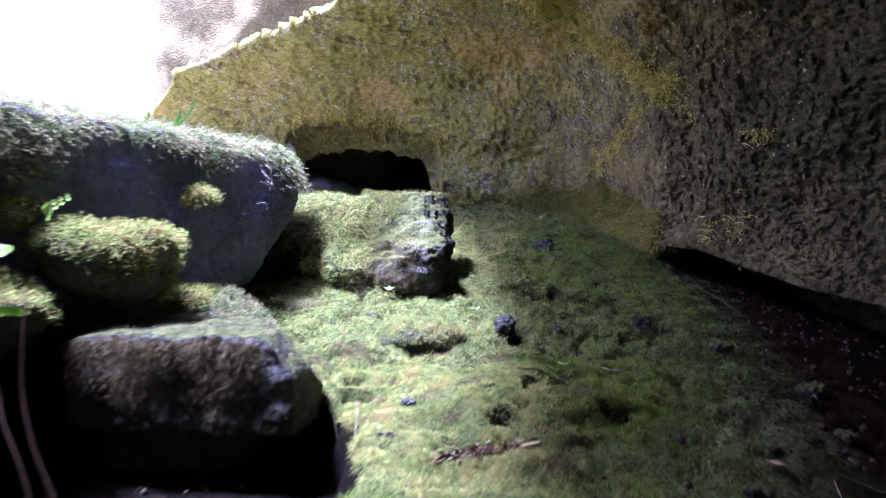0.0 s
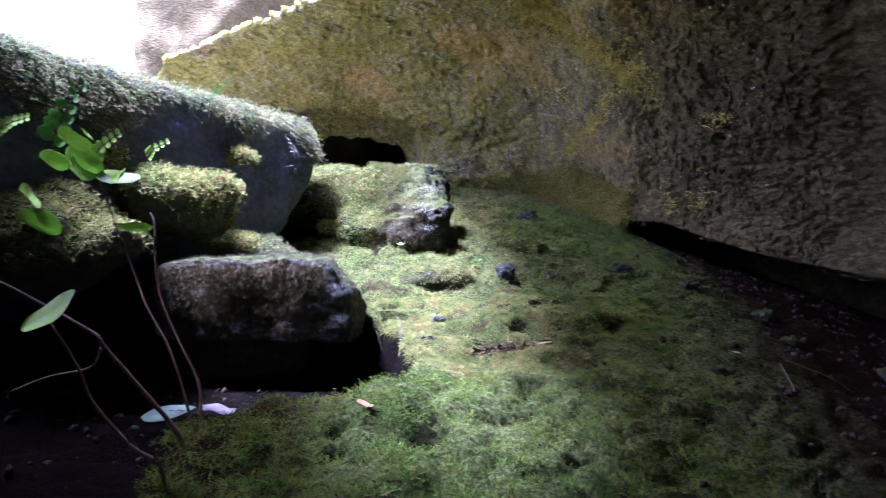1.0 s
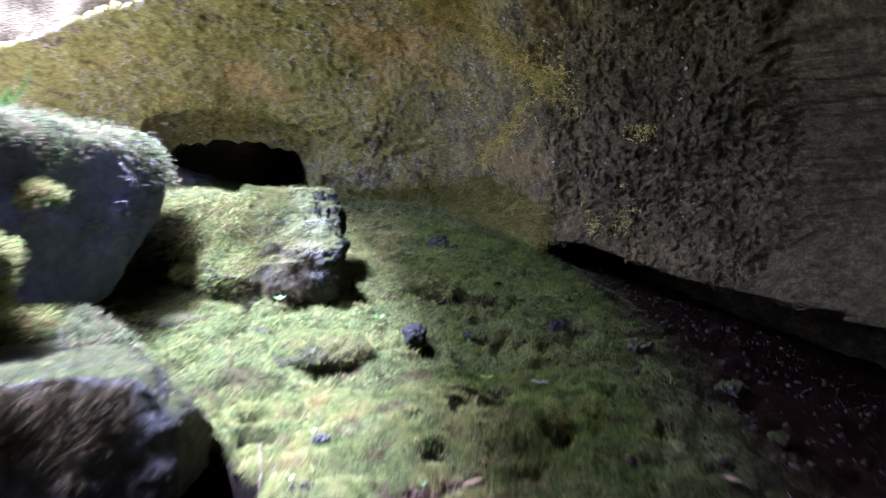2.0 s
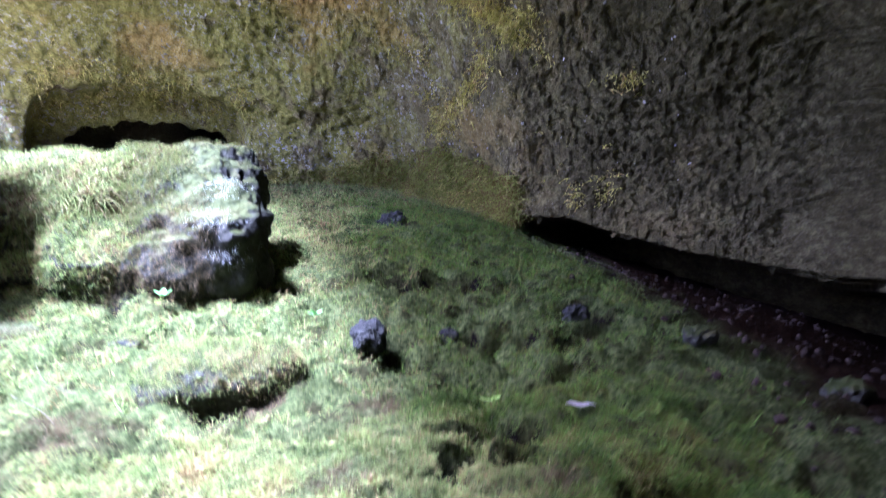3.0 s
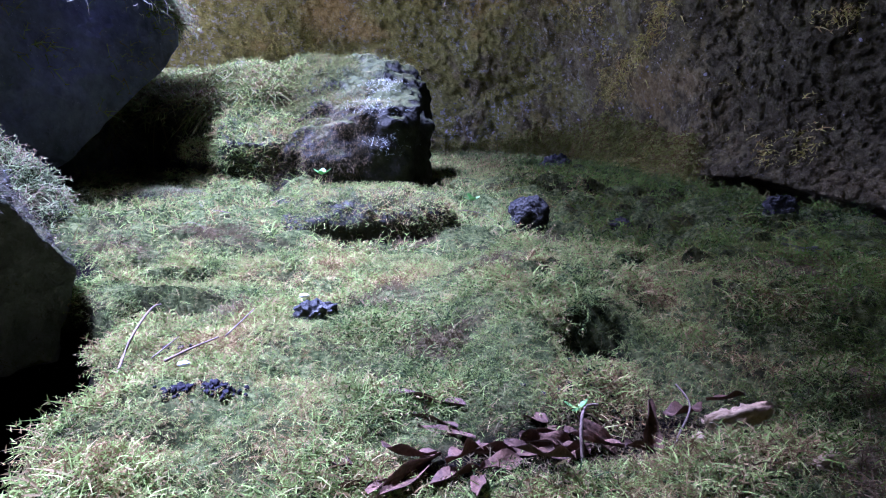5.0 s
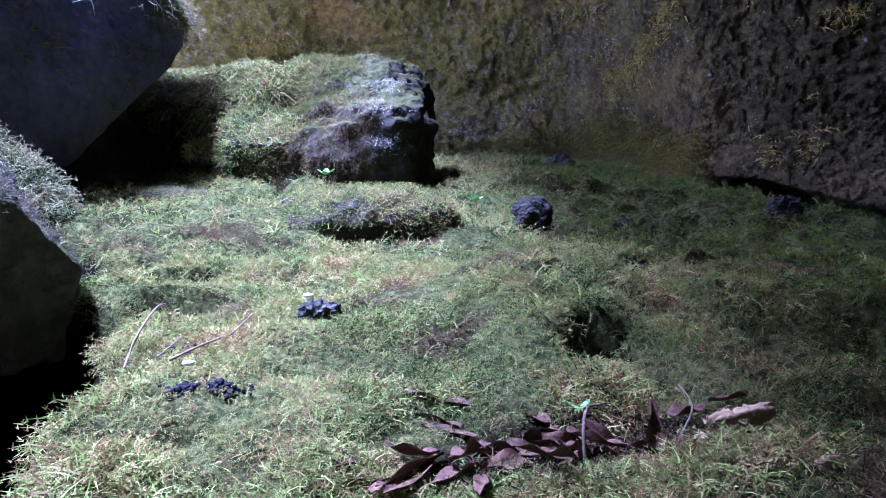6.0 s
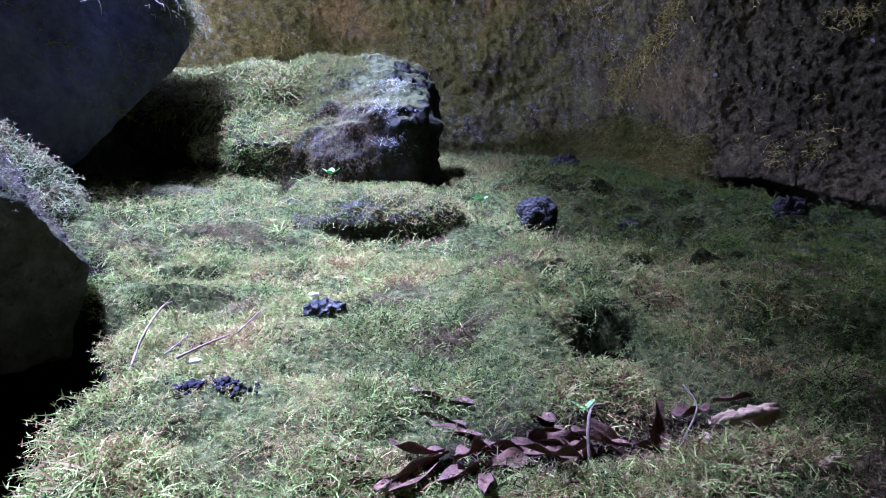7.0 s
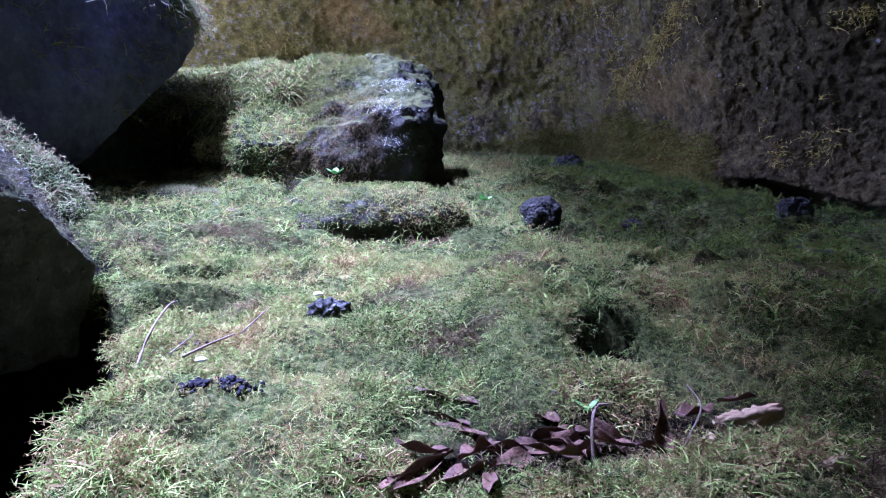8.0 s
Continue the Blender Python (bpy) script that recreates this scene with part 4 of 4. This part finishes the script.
def blade(length, width, curl=0.3, fold=0.25, point=1.0, rows=11, cols=7, wave=0.0, seed=0, thick=0.0006):
    """A leaf blade along +y from its stalk, with a midrib fold, curled tip and wavy rim."""
    bm = bmesh.new()
    grid = []
    r = random.Random(seed)
    phase = r.random() * 6
    for i in range(rows):
        s = i / (rows - 1)
        w = width * 0.5 * (math.sin(math.pi * min(1.0, s**0.75)) ** 0.8 if point < 0.5 else math.sin(math.pi * s**0.85) ** point) + width * 0.02
        angle = curl * s * s
        line = []
        for j in range(cols):
            c = -1 + 2 * j / (cols - 1)
            x = c * w
            z = abs(c) * w * fold * 2 + wave * width * math.sin(s * 9 + phase + c * 2) * abs(c) + length * (math.sin(angle * 2) * s * 0.4)
            line.append((x, length * s * math.cos(angle), z))
        grid.append(line)
    top = [[bm.verts.new(p) for p in line] for line in grid]
    low = [[bm.verts.new((p[0], p[1], p[2] - thick)) for p in line] for line in grid]
    for i in range(rows - 1):
        for j in range(cols - 1):
            bm.faces.new((top[i][j], top[i][j + 1], top[i + 1][j + 1], top[i + 1][j]))
            bm.faces.new((low[i][j], low[i + 1][j], low[i + 1][j + 1], low[i][j + 1]))
    return bm


def tube(points, r0, r1, sides=6, knots=0.0, seed=0):
    """A tapered round stem through the points, smoothed between them."""
    r = random.Random(seed)
    pts = [Vector(p) for p in points]
    fine = []
    for i in range(len(pts) - 1):
        p0, p1, p2, p3 = pts[max(i - 1, 0)], pts[i], pts[i + 1], pts[min(i + 2, len(pts) - 1)]
        for k in range(5):
            t = k / 5
            fine.append(0.5 * ((2 * p1) + (p2 - p0) * t + (2 * p0 - 5 * p1 + 4 * p2 - p3) * t * t + (3 * p1 - p0 - 3 * p2 + p3) * t**3))
    fine.append(pts[-1])
    bm = bmesh.new()
    rings = []
    for i, p in enumerate(fine):
        way = (fine[min(i + 1, len(fine) - 1)] - fine[max(i - 1, 0)]).normalized()
        a = way.orthogonal().normalized()
        b = way.cross(a)
        rad = (r0 + (r1 - r0) * i / (len(fine) - 1)) * (1 + knots * r.uniform(-1, 1))
        rings.append([bm.verts.new(p + (a * math.cos(2 * math.pi * k / sides) + b * math.sin(2 * math.pi * k / sides)) * rad) for k in range(sides)])
    for u, v in zip(rings, rings[1:]):
        for k in range(sides):
            bm.faces.new((u[k], u[(k + 1) % sides], v[(k + 1) % sides], v[k]))
    bm.faces.new(rings[0][::-1])
    bm.faces.new(rings[-1])
    return bm


def floor_z(x, y):
    return float(floor_height(np.array([x]), np.array([y]))[0])


def solo(name, bm, mat, m, label, category, group=""):
    """A thing of one mesh."""
    me = bpy.data.meshes.new(name)
    bm.to_mesh(me)
    bm.free()
    for q in me.polygons:
        q.use_smooth = True
    me.materials.append(mat)
    ob = new(name, me)
    ob.matrix_world = m
    return tagged(ob, label, category, group)


# dead leaves in the trough: base, heading, length, width, pitch, roll, curl
DEAD = [
    (0.030, 0.537, 68, 0.074, 0.020, 10, 15, 0.4), (0.036, 0.506, 72, 0.050, 0.012, 20, -20, 0.5), (0.022, 0.514, 58, 0.056, 0.013, 14, 25, 0.5),
    (0.068, 0.494, 86, 0.056, 0.023, 14, 30, -0.5), (0.134, 0.510, 102, 0.100, 0.020, 5, -25, 0.2), (0.117, 0.522, 116, 0.052, 0.020, 8, 20, 0.4),
    (0.008, 0.484, 146, 0.088, 0.020, -4, 45, 0.3), (0.000, 0.472, 152, 0.075, 0.016, -2, -35, 0.3), (0.038, 0.468, 120, 0.056, 0.020, 6, 20, -0.4),
    (0.072, 0.484, 122, 0.044, 0.022, 2, -30, 0.5), (0.131, 0.506, 140, 0.044, 0.022, 0, 35, 0.4), (0.036, 0.458, 172, 0.040, 0.014, 0, 10, 0.3),
    (0.170, 0.486, 22, 0.056, 0.022, 66, 20, 0.3), (0.150, 0.504, 44, 0.046, 0.018, 50, -40, 0.4), (0.282, 0.564, 122, 0.056, 0.013, 12, 30, 0.3),
    (0.098, 0.528, 58, 0.036, 0.018, 20, -20, 0.3), (-0.014, 0.444, 114, 0.052, 0.016, 4, 30, 0.4), (-0.054, 0.442, 74, 0.022, 0.013, 10, 0, 0.3),
]
for k, (x, y, head, ln, wd, pitch, roll, curl) in enumerate(DEAD):
    solo("dead_leaf", blade(ln, wd * 0.74, 0.35 * curl, 0.34, 0.7, wave=0.16, seed=k), M_DEAD, pose(x, y, floor_z(x, y) + (0.0 if pitch > 40 else 0.006), pitch if pitch > 40 else 0.15 * pitch - 3, 0.8 * roll, head),
         "curled dark purple-brown dead leaf on the moss", "leaf", "dead leaves in the trough")
for x, y, head, ln, wd, mat, label in ((0.41, -0.02, -40, 0.085, 0.075, M_GREYLEAF, "bleached grey leaf lying on green moss"), (-0.83, 0.2, 80, 0.115, 0.1, M_SHADED_LEAF, "bleached grey leaf lying below the slab"),
        (-0.355, -0.13, 50, 0.06, 0.03, M_RUST, "curled rust-brown leaf at the edge of the moss"), (-0.95, 0.1, 120, 0.05, 0.04, M_SHADED_LEAF, "small pale leaf beside a stem"),
        (1.0, 0.45, 70, 0.06, 0.04, M_TAN, "dry tan leaf on bare soil"), (0.66, 1.07, 100, 0.075, 0.05, M_GREYLEAF, "pale grey leaf on the moss")):
    solo("fallen_leaf", blade(ln, wd, 0.15, 0.06, 0.5, wave=0.05, seed=int(x * 100) + 300), mat, pose(x, y, floor_z(x, y) + 0.022, 4, 6, head), label, "leaf")
# green leaf in the pit, its colour lowered for the missing sun
solo("fallen_leaf", blade(0.17, 0.14, 0.1, 0.03, 0.45), plain_material("green_leaf_shaded", (0.02, 0.038, 0.022), (0.045, 0.072, 0.042), 20, 0.7), pose(-1.13, 0.2, floor_z(-1.05, 0.2) + 0.02, 3, 4, -80), "broad grey-green leaf lying flat on the soil", "leaf")

for k in range(9):
    r = random.Random(500 + k)
    x = 0.1 + r.uniform(-0.14, 0.16)
    y = 0.49 + 0.25 * (x - 0.1) + r.gauss(0, 0.02)
    solo("dead_leaf", blade(r.uniform(0.025, 0.055), r.uniform(0.008, 0.015), r.uniform(0.1, 0.6), 0.4, 0.8, wave=0.3, seed=700 + k), M_DEAD,
         pose(x, y, floor_z(x, y) + r.uniform(0.004, 0.016), r.uniform(-4, 12), r.uniform(-35, 35), r.choice((-75, 105)) + r.uniform(-30, 30)),
         "small curled dark dead leaf in the litter", "leaf", "dead leaves in the trough")

# rotten sticks
def splintered(ln, rad, seed, rings=26, sides=22):
    """A length of crumbling wood along +y: fibrous ridges, hollows and broken ends."""
    r = np.random.default_rng(seed)
    ridge = 1 + 0.14 * r.normal(size=sides)
    s, a = np.meshgrid(np.linspace(-1, 1, rings), np.arange(sides) * 2 * np.pi / sides, indexing="ij")
    q = np.stack([np.cos(a), s * 2.2, np.sin(a)], -1).reshape(-1, 3)
    rr = rad * ridge[None] * (1 + 0.2 * fbm(q, 0.9, 3, seed).reshape(s.shape) + 0.1 * r.normal(size=s.shape))
    rr = rr * np.sqrt(np.clip(1.04 - np.abs(s) ** 5, 0.0, 1)) * (1 - 0.3 * smooth(0.2, 0.6, fbm(q, 0.5, 2, seed + 4)).reshape(s.shape))
    yy = s * ln * (1 + 0.1 * r.normal(size=(1, sides)))
    v = np.stack([np.cos(a) * rr + 0.12 * rad * np.sin(s * 2.5), yy, 0.85 * np.sin(a) * rr], -1).reshape(-1, 3)
    i, j = np.meshgrid(np.arange(rings - 1), np.arange(sides), indexing="ij")
    k = (j + 1) % sides
    f = np.stack([i * sides + j, i * sides + k, (i + 1) * sides + k, (i + 1) * sides + j], -1).reshape(-1, 4)
    return v, f


for k, (x, y, head, ln, rad, label) in enumerate(((0.257, 0.522, -68, 0.034, 0.0085, "pale rotten stick lying in the moss"), (0.213, 0.497, -40, 0.010, 0.006, "short pale piece of rotten wood"), (0.286, 0.454, -60, 0.012, 0.005, "short pale piece of rotten wood"))):
    v, f = splintered(ln, rad, 210 + k)
    stick = link_mesh("rotten_stick", v, f, M_BARK)
    stick.matrix_world = pose(x, y, max(floor_z(x, y) + rad * 1.1, 0.141 - 0.05 * k), 4, 0, head)
    tagged(stick, label, "stick")

# twigs: points in plan with a height over the floor
TWIGS = [
    ([(-0.305, 0.555, 0.014), (-0.298, 0.62, 0.022), (-0.308, 0.70, 0.028), (-0.322, 0.765, 0.024)], 0.0032),
    ([(-0.302, 0.56, 0.012), (-0.265, 0.605, 0.016)], 0.0016),
    ([(-0.234, 0.566, 0.014), (-0.224, 0.60, 0.02), (-0.212, 0.64, 0.018)], 0.0026),
    ([(-0.206, 0.643, 0.016), (-0.187, 0.68, 0.022)], 0.0018),
    ([(-0.27, 0.62, 0.014), (-0.256, 0.652, 0.018)], 0.0016),
    ([(-0.404, 0.779, 0.03), (-0.372, 0.72, 0.02)], 0.0022),
    ([(-0.42, 1.35, 0.02), (-0.5, 1.42, 0.03), (-0.56, 1.55, 0.02)], 0.0012),
    ([(1.12, 0.42, 0.02), (1.06, 0.25, 0.03), (1.0, 0.13, 0.02)], 0.004),
    ([(1.15, 0.44, 0.02), (1.3, 0.40, 0.04), (1.36, 0.36, 0.02)], 0.003),
    ([(0.42, 4.6, 0.03), (0.7, 4.65, 0.05), (0.95, 4.6, 0.03)], 0.006),
    ([(1.6, 3.2, 0.03), (1.75, 3.0, 0.05), (1.85, 2.7, 0.02)], 0.003),
    ([(-0.6, 1.5, 0.02), (-0.47, 1.3, 0.025), (-0.4, 1.2, 0.02)], 0.001),
    ([(0.02, 1.62, 0.02), (0.14, 1.66, 0.035), (0.24, 1.6, 0.015)], 0.0016),
]
for k, (pts, rad) in enumerate(TWIGS):
    p = [(x, y, floor_z(x, y) + h) for x, y, h in pts]
    solo("twig", tube(p, rad * 0.55, rad * 0.3, 6, 0.12, k), M_TWIG, Matrix(), "thin dry greyish twig lying on the moss", "twig", "twigs on the floor")
for pts, rad, label in (([(0.115, 0.474, 0.0), (0.114, 0.478, 0.028), (0.119, 0.488, 0.045), (0.132, 0.498, 0.044)], 0.0016, "pale bent stalk rising from the leaf litter"),
        ([(0.176, 0.468, 0.0), (0.192, 0.49, 0.02), (0.212, 0.515, 0.03), (0.21, 0.54, 0.036)], 0.001, "thin brown stalk rising from the leaf litter")):
    p = [(x, y, floor_z(x, y) + h) for x, y, h in pts]
    solo("stalk", tube(p, rad, rad * 0.7, 6), M_TWIG, Matrix(), label, "stalk")

# heaps of crumbled cinder, pebbles, and two white caps
M_CRUMB = rock_material("crumbled_cinder", (0.004, 0.004, 0.004), (0.011, 0.011, 0.012), (0.05, 0.05, 0.052), pits=140.0, bump=0.003)


def crumbs(x, y, wide, deep, count, seed, label):
    """A heap of small porous crumbs as one thing."""
    r = np.random.default_rng(seed)
    d, f = SPHERES[2]
    V, T = [], []
    for k in range(count):
        u, w = r.normal(size=2) * 0.75
        s = 0.001 + 0.0019 * r.random()
        v = d * (1 + 0.35 * r.normal(size=(len(d), 1)).clip(-1, 1)) * s * (0.7 + 0.6 * r.random(3))
        px_, py_ = x + u * wide, y + w * deep
        V.append(v + [px_, py_, floor_z(px_, py_) + 0.002 + 0.004 * max(0.0, 1 - u * u - w * w) * r.random()])
        T.append(f + k * len(d))
    ob = link_mesh("cinder_heap", np.concatenate(V), np.concatenate(T), M_CRUMB, flat=True)
    return tagged(ob, label, "cinders", kind="stuff")


crumbs(-0.214, 0.537, 0.011, 0.008, 48, 1, "heap of crumbled black cinder sunk in moss")
crumbs(-0.18, 0.54, 0.011, 0.009, 48, 2, "heap of crumbled black cinder sunk in moss")
crumbs(0.14, 0.57, 0.03, 0.03, 70, 4, "black crumbs in the hollow behind the leaf litter")
crumbs(-0.27, 0.67, 0.014, 0.012, 16, 5, "few dark crumbs beside the twigs")
for k, (x, y, sx, sy, sz) in enumerate(((0.268, 1.78, 0.018, 0.015, 0.02), (0.689, 1.62, 0.02, 0.02, 0.035), (0.666, 2.2, 0.035, 0.035, 0.035), (0.526, 1.76, 0.03, 0.025, 0.02), (0.723, 3.7, 0.09, 0.06, 0.04), (0.925, 1.66, 0.035, 0.03, 0.03), (0.40, 0.985, 0.035, 0.022, 0.02),
        (1.22, 1.45, 0.05, 0.04, 0.03), (0.88, 0.36, 0.04, 0.03, 0.02), (1.5, 1.2, 0.06, 0.05, 0.03), (1.7, 0.6, 0.05, 0.04, 0.03), (1.35, 0.75, 0.035, 0.03, 0.02))):
    v, f = rock_shape((sx, sy, sz), 4, 100 + k, 2.4, lumps=0.3, fine=0.3 if k < 7 else 0.2)
    ob = link_mesh("cinder" if k < 7 else "pebble", v, f, M_PUMICE if k < 7 else M_BLOCK)
    ob.location = (x, y, floor_z(x, y) + sz * (0.3 if k < 7 else 0.6))
    tagged(ob, "rough black cinder half sunk in moss" if k < 7 else "grey pebble on bare soil", "stone", "cinders on the moss" if k < 7 else "pebbles on the soil")
for x, y, r in ((-0.214, 0.556, 0.005), (-0.162, 0.82, 0.006)):
    v, f = rock_shape((r, r * 0.8, r * 0.5), 3, 140, 2.2, lumps=0.1)
    ob = link_mesh("mushroom_cap", v, f, M_WHITE)
    ob.location = (x, y, floor_z(x, y) + 0.018)
    tagged(ob, "tiny white mushroom cap in the moss", "mushroom", "white caps")


# ---- seedlings ----
def seedling(at, leaves, mat, label, tall=0.03):
    """Leaves: (heading, pitch, length, width)."""
    ob = place_empty("seedling", at)
    tagged(ob, label, "seedling")
    part("stem", tube([(0, 0, -0.02), (0.002, 0, tall * 0.5), (0, 0.002, tall)], 0.0012, 0.0008, 5), M_STEM, ob)
    for head, pitch, ln, wd in leaves:
        leaf = part("leaf", blade(ln, wd, 0.2, 0.15, 0.6, 7, 5), mat, ob)
        leaf.matrix_basis = pose(0, 0, tall, pitch, 0, head)
    return ob


seedling((0.123, 0.53, floor_z(0.123, 0.53)), [(70, 20, 0.013, 0.006), (-70, 30, 0.013, 0.006), (150, 0, 0.01, 0.005)], M_MINT, "bright green seedling in the leaf litter", 0.014)
seedling((-0.34, 2.0, floor_z(-0.34, 2.0)), [(80, 25, 0.035, 0.022), (-80, 25, 0.035, 0.022), (0, 40, 0.03, 0.02), (180, 10, 0.03, 0.02)], M_MINT, "pale clover-like seedling under the block", 0.04)
seedling((-0.98, 2.05, floor_z(-0.98, 2.05)), [(80, 15, 0.035, 0.02), (-80, 20, 0.04, 0.022), (180, 10, 0.03, 0.02)], M_LEAF, "yellow-green seedling beside the boulder", 0.03)
seedling((0.125, 1.9, floor_z(0.125, 1.9)), [(80, 15, 0.03, 0.018), (-60, 20, 0.03, 0.018), (180, 10, 0.03, 0.02), (130, 40, 0.03, 0.018)], M_MINT, "pale seedling in the shade of the block", 0.03)
seedling((0.48, 1.24, floor_z(0.48, 1.24)), [(90, 10, 0.03, 0.02), (-90, 10, 0.03, 0.02), (170, 10, 0.026, 0.018), (-130, 10, 0.026, 0.018)], M_LEAF, "low clover-like green seedling", 0.03)

# ---- the bush of stems in the pit ----
bush = place_empty("leafy_shrub", (-1.0, 0.2, -0.06))
tagged(bush, "straggly shrub with bare brown stems and bright green leaves", "shrub")
back = Matrix.Translation((1.0, -0.2, 0.06))
STEMS = [
    ([(-1.43, 0.5, 0.76), (-1.34, 0.44, 0.58), (-1.24, 0.38, 0.38), (-1.18, 0.32, 0.29), (-1.08, 0.26, 0.15), (-0.99, 0.2, -0.08)], 0.006, 0.0035),
    ([(-1.24, 0.5, 0.62), (-1.2, 0.44, 0.57), (-1.17, 0.38, 0.38), (-1.1, 0.32, 0.23), (-0.99, 0.26, 0.05), (-0.96, 0.2, -0.08)], 0.007, 0.004),
    ([(-1.56, 0.0, 0.45), (-1.46, 0.03, 0.39), (-1.23, 0.05, 0.25), (-1.2, 0.05, 0.21), (-1.1, 0.05, 0.09), (-0.97, 0.05, -0.08)], 0.0095, 0.006),
    ([(-1.24, -0.15, 0.31), (-1.17, -0.15, 0.19), (-1.13, -0.15, 0.09), (-1.03, -0.15, -0.03), (-0.95, -0.15, -0.09)], 0.007, 0.004),
    ([(-1.6, 0.25, 0.02), (-1.45, 0.2, 0.08), (-1.29, 0.15, 0.12), (-1.21, 0.06, 0.2)], 0.005, 0.003),
]
CLEAR, PULL = Vector((-0.15, -1.7, 0.7)), 0.86


def clear(p):
    """The plants stand clear of the boulder's flank, towards the open pit."""
    return tuple(CLEAR + (Vector(p) - CLEAR) * PULL)


for k, (pts, r0, r1) in enumerate(STEMS):
    pts = [clear(p) for p in pts]
    if k != 4:
        pts.append((pts[-1][0] + 0.01, pts[-1][1], -0.1))
    st = part("stem", tube(pts[::-1], 0.75 * r0, 0.75 * r1, 8, 0.12, k), M_STEM, bush, "bare brown stem")
    st.matrix_basis = back
# leaves: place, heading, pitch, roll, length, width
BROAD = [
    ((-1.40, 0.48, 0.80), 85, 5, 60, 0.19, 0.13), ((-1.43, 0.48, 0.76), -82, -18, 35, 0.16, 0.085), ((-1.46, 0.5, 0.90), 60, 20, 40, 0.07, 0.055),
    ((-1.23, 0.5, 0.57), 82, -12, 30, 0.17, 0.07), ((-1.55, 0.48, 0.57), 100, 5, 50, 0.18, 0.12), ((-1.4, -0.02, 0.27), -62, 28, 30, 0.20, 0.10), ((-1.5, 0.45, 0.8), 95, 0, 45, 0.12, 0.09),
    ((-1.6, 0.4, 0.64), 70, 30, 30, 0.14, 0.08), ((-1.44, 0.46, 0.84), 150, 25, 10, 0.13, 0.1), ((-1.47, 0.46, 0.74), 40, 35, 20, 0.14, 0.1), ((-1.36, 0.46, 0.74), -110, 10, 50, 0.1, 0.07),
]
for k, (at, head, pitch, roll, ln, wd) in enumerate(BROAD):
    lf = part("leaf", blade(ln * PULL, wd * PULL, 0.35, 0.12, 0.55, wave=0.04, seed=k), M_LEAF, bush, "bright green oval leaf")
    lf.matrix_basis = back @ pose(*clear(at), pitch, roll, head)


def frond(name, points, size, pairs, label):
    """A fern frond along the points, with a pair of rounded leaflets at each step."""
    points, size = [clear(p) for p in points], size * PULL
    ob = place_empty(name, points[0])
    tagged(ob, label, "fern")
    o = Vector(points[0])
    pts = [Vector(p) - o for p in points]
    part("rachis", tube(pts, 0.0025, 0.001, 5), M_STEM, ob)
    for k in range(pairs):
        s = (k + 0.5) / pairs * (len(pts) - 1)
        i = min(int(s), len(pts) - 2)
        p = pts[i].lerp(pts[i + 1], s - i)
        way = (pts[i + 1] - pts[i]).normalized()
        z = Vector((0.1, -0.9, 0.45)).normalized()
        out = way.cross(z).normalized()
        z = out.cross(way)
        for sign in (-1, 1):
            y = (out * sign + way * 0.35).normalized()
            m = Matrix((y.cross(z), y, z)).transposed().to_4x4()
            m.translation = p
            ln = size * (1.0 - 0.55 * k / pairs)
            lf = part("leaflet", blade(ln * 1.25, ln * 0.9, 0.3, 0.1, 0.55, 7, 5), M_MINT if name == "fern_frond" and size > 0.03 else M_LEAF, ob)
            lf.matrix_basis = m
    return ob


frond("fern_frond", [(-1.60, 0.5, 0.87), (-1.57, 0.5, 0.93), (-1.55, 0.5, 0.98), (-1.51, 0.5, 1.05), (-1.45, 0.48, 1.1)], 0.055, 6, "pale green fern frond with rounded leaflets")
frond("fern_frond", [(-1.44, 0.5, 0.82), (-1.42, 0.5, 0.86), (-1.34, 0.5, 0.92)], 0.034, 7, "small green fern frond over the shrub")
frond("fern_frond", [(-1.38, 0.82, 0.86), (-1.35, 0.8, 0.89), (-1.28, 0.8, 0.93)], 0.026, 6, "tiny green fern frond on the mossy ledge")
frond("fern_frond", [(-1.83, 0.55, 0.92), (-1.77, 0.55, 0.96), (-1.7, 0.55, 0.98)], 0.032, 6, "small green fern frond beside the ledge")

# ---- pale roots hanging over the edge of the great boulder ----
rng = np.random.default_rng(5)
roots = place_empty("hanging_roots", (-0.97, 2.28, 1.12))
tagged(roots, "tuft of pale dangling roots and grass on the boulder edge", "roots")
for k in range(60):
    a = np.array([-0.02 + 0.05 * rng.normal(), -0.1 + 0.16 * rng.normal(), 0.02 + 0.08 * rng.normal()])
    way = np.array([0.5 + 0.4 * rng.random(), -0.2 + 0.4 * rng.normal(), 0.3 * rng.normal()])
    ln = 0.03 + 0.05 * rng.random()
    pts = [tuple(a), tuple(a + way * ln * 0.5 + [0, 0, -0.01]), tuple(a + way * ln * 0.85 + [0, 0, -ln * 0.35]), tuple(a + way * ln * 0.95 + [0, 0, -ln * 0.9])]
    part("root", tube(pts, 0.0012, 0.0005, 4), M_ROOT, roots)

# ---- long pale leaves on top of the great boulder ----
blade_plant = place_empty("broad_grass", (-1.45, 1.7, 1.24))
tagged(blade_plant, "pale arching grass leaves on the mossy boulder top", "grass")
for head, pitch, ln in ((-75, 32, 0.34), (-100, 25, 0.2), (60, 40, 0.18)):
    lf = part("leaf", blade(ln, 0.035, 0.6, 0.15, 0.7), M_MINT, blade_plant)
    lf.matrix_basis = pose(0, 0, 0, pitch, 0, head)
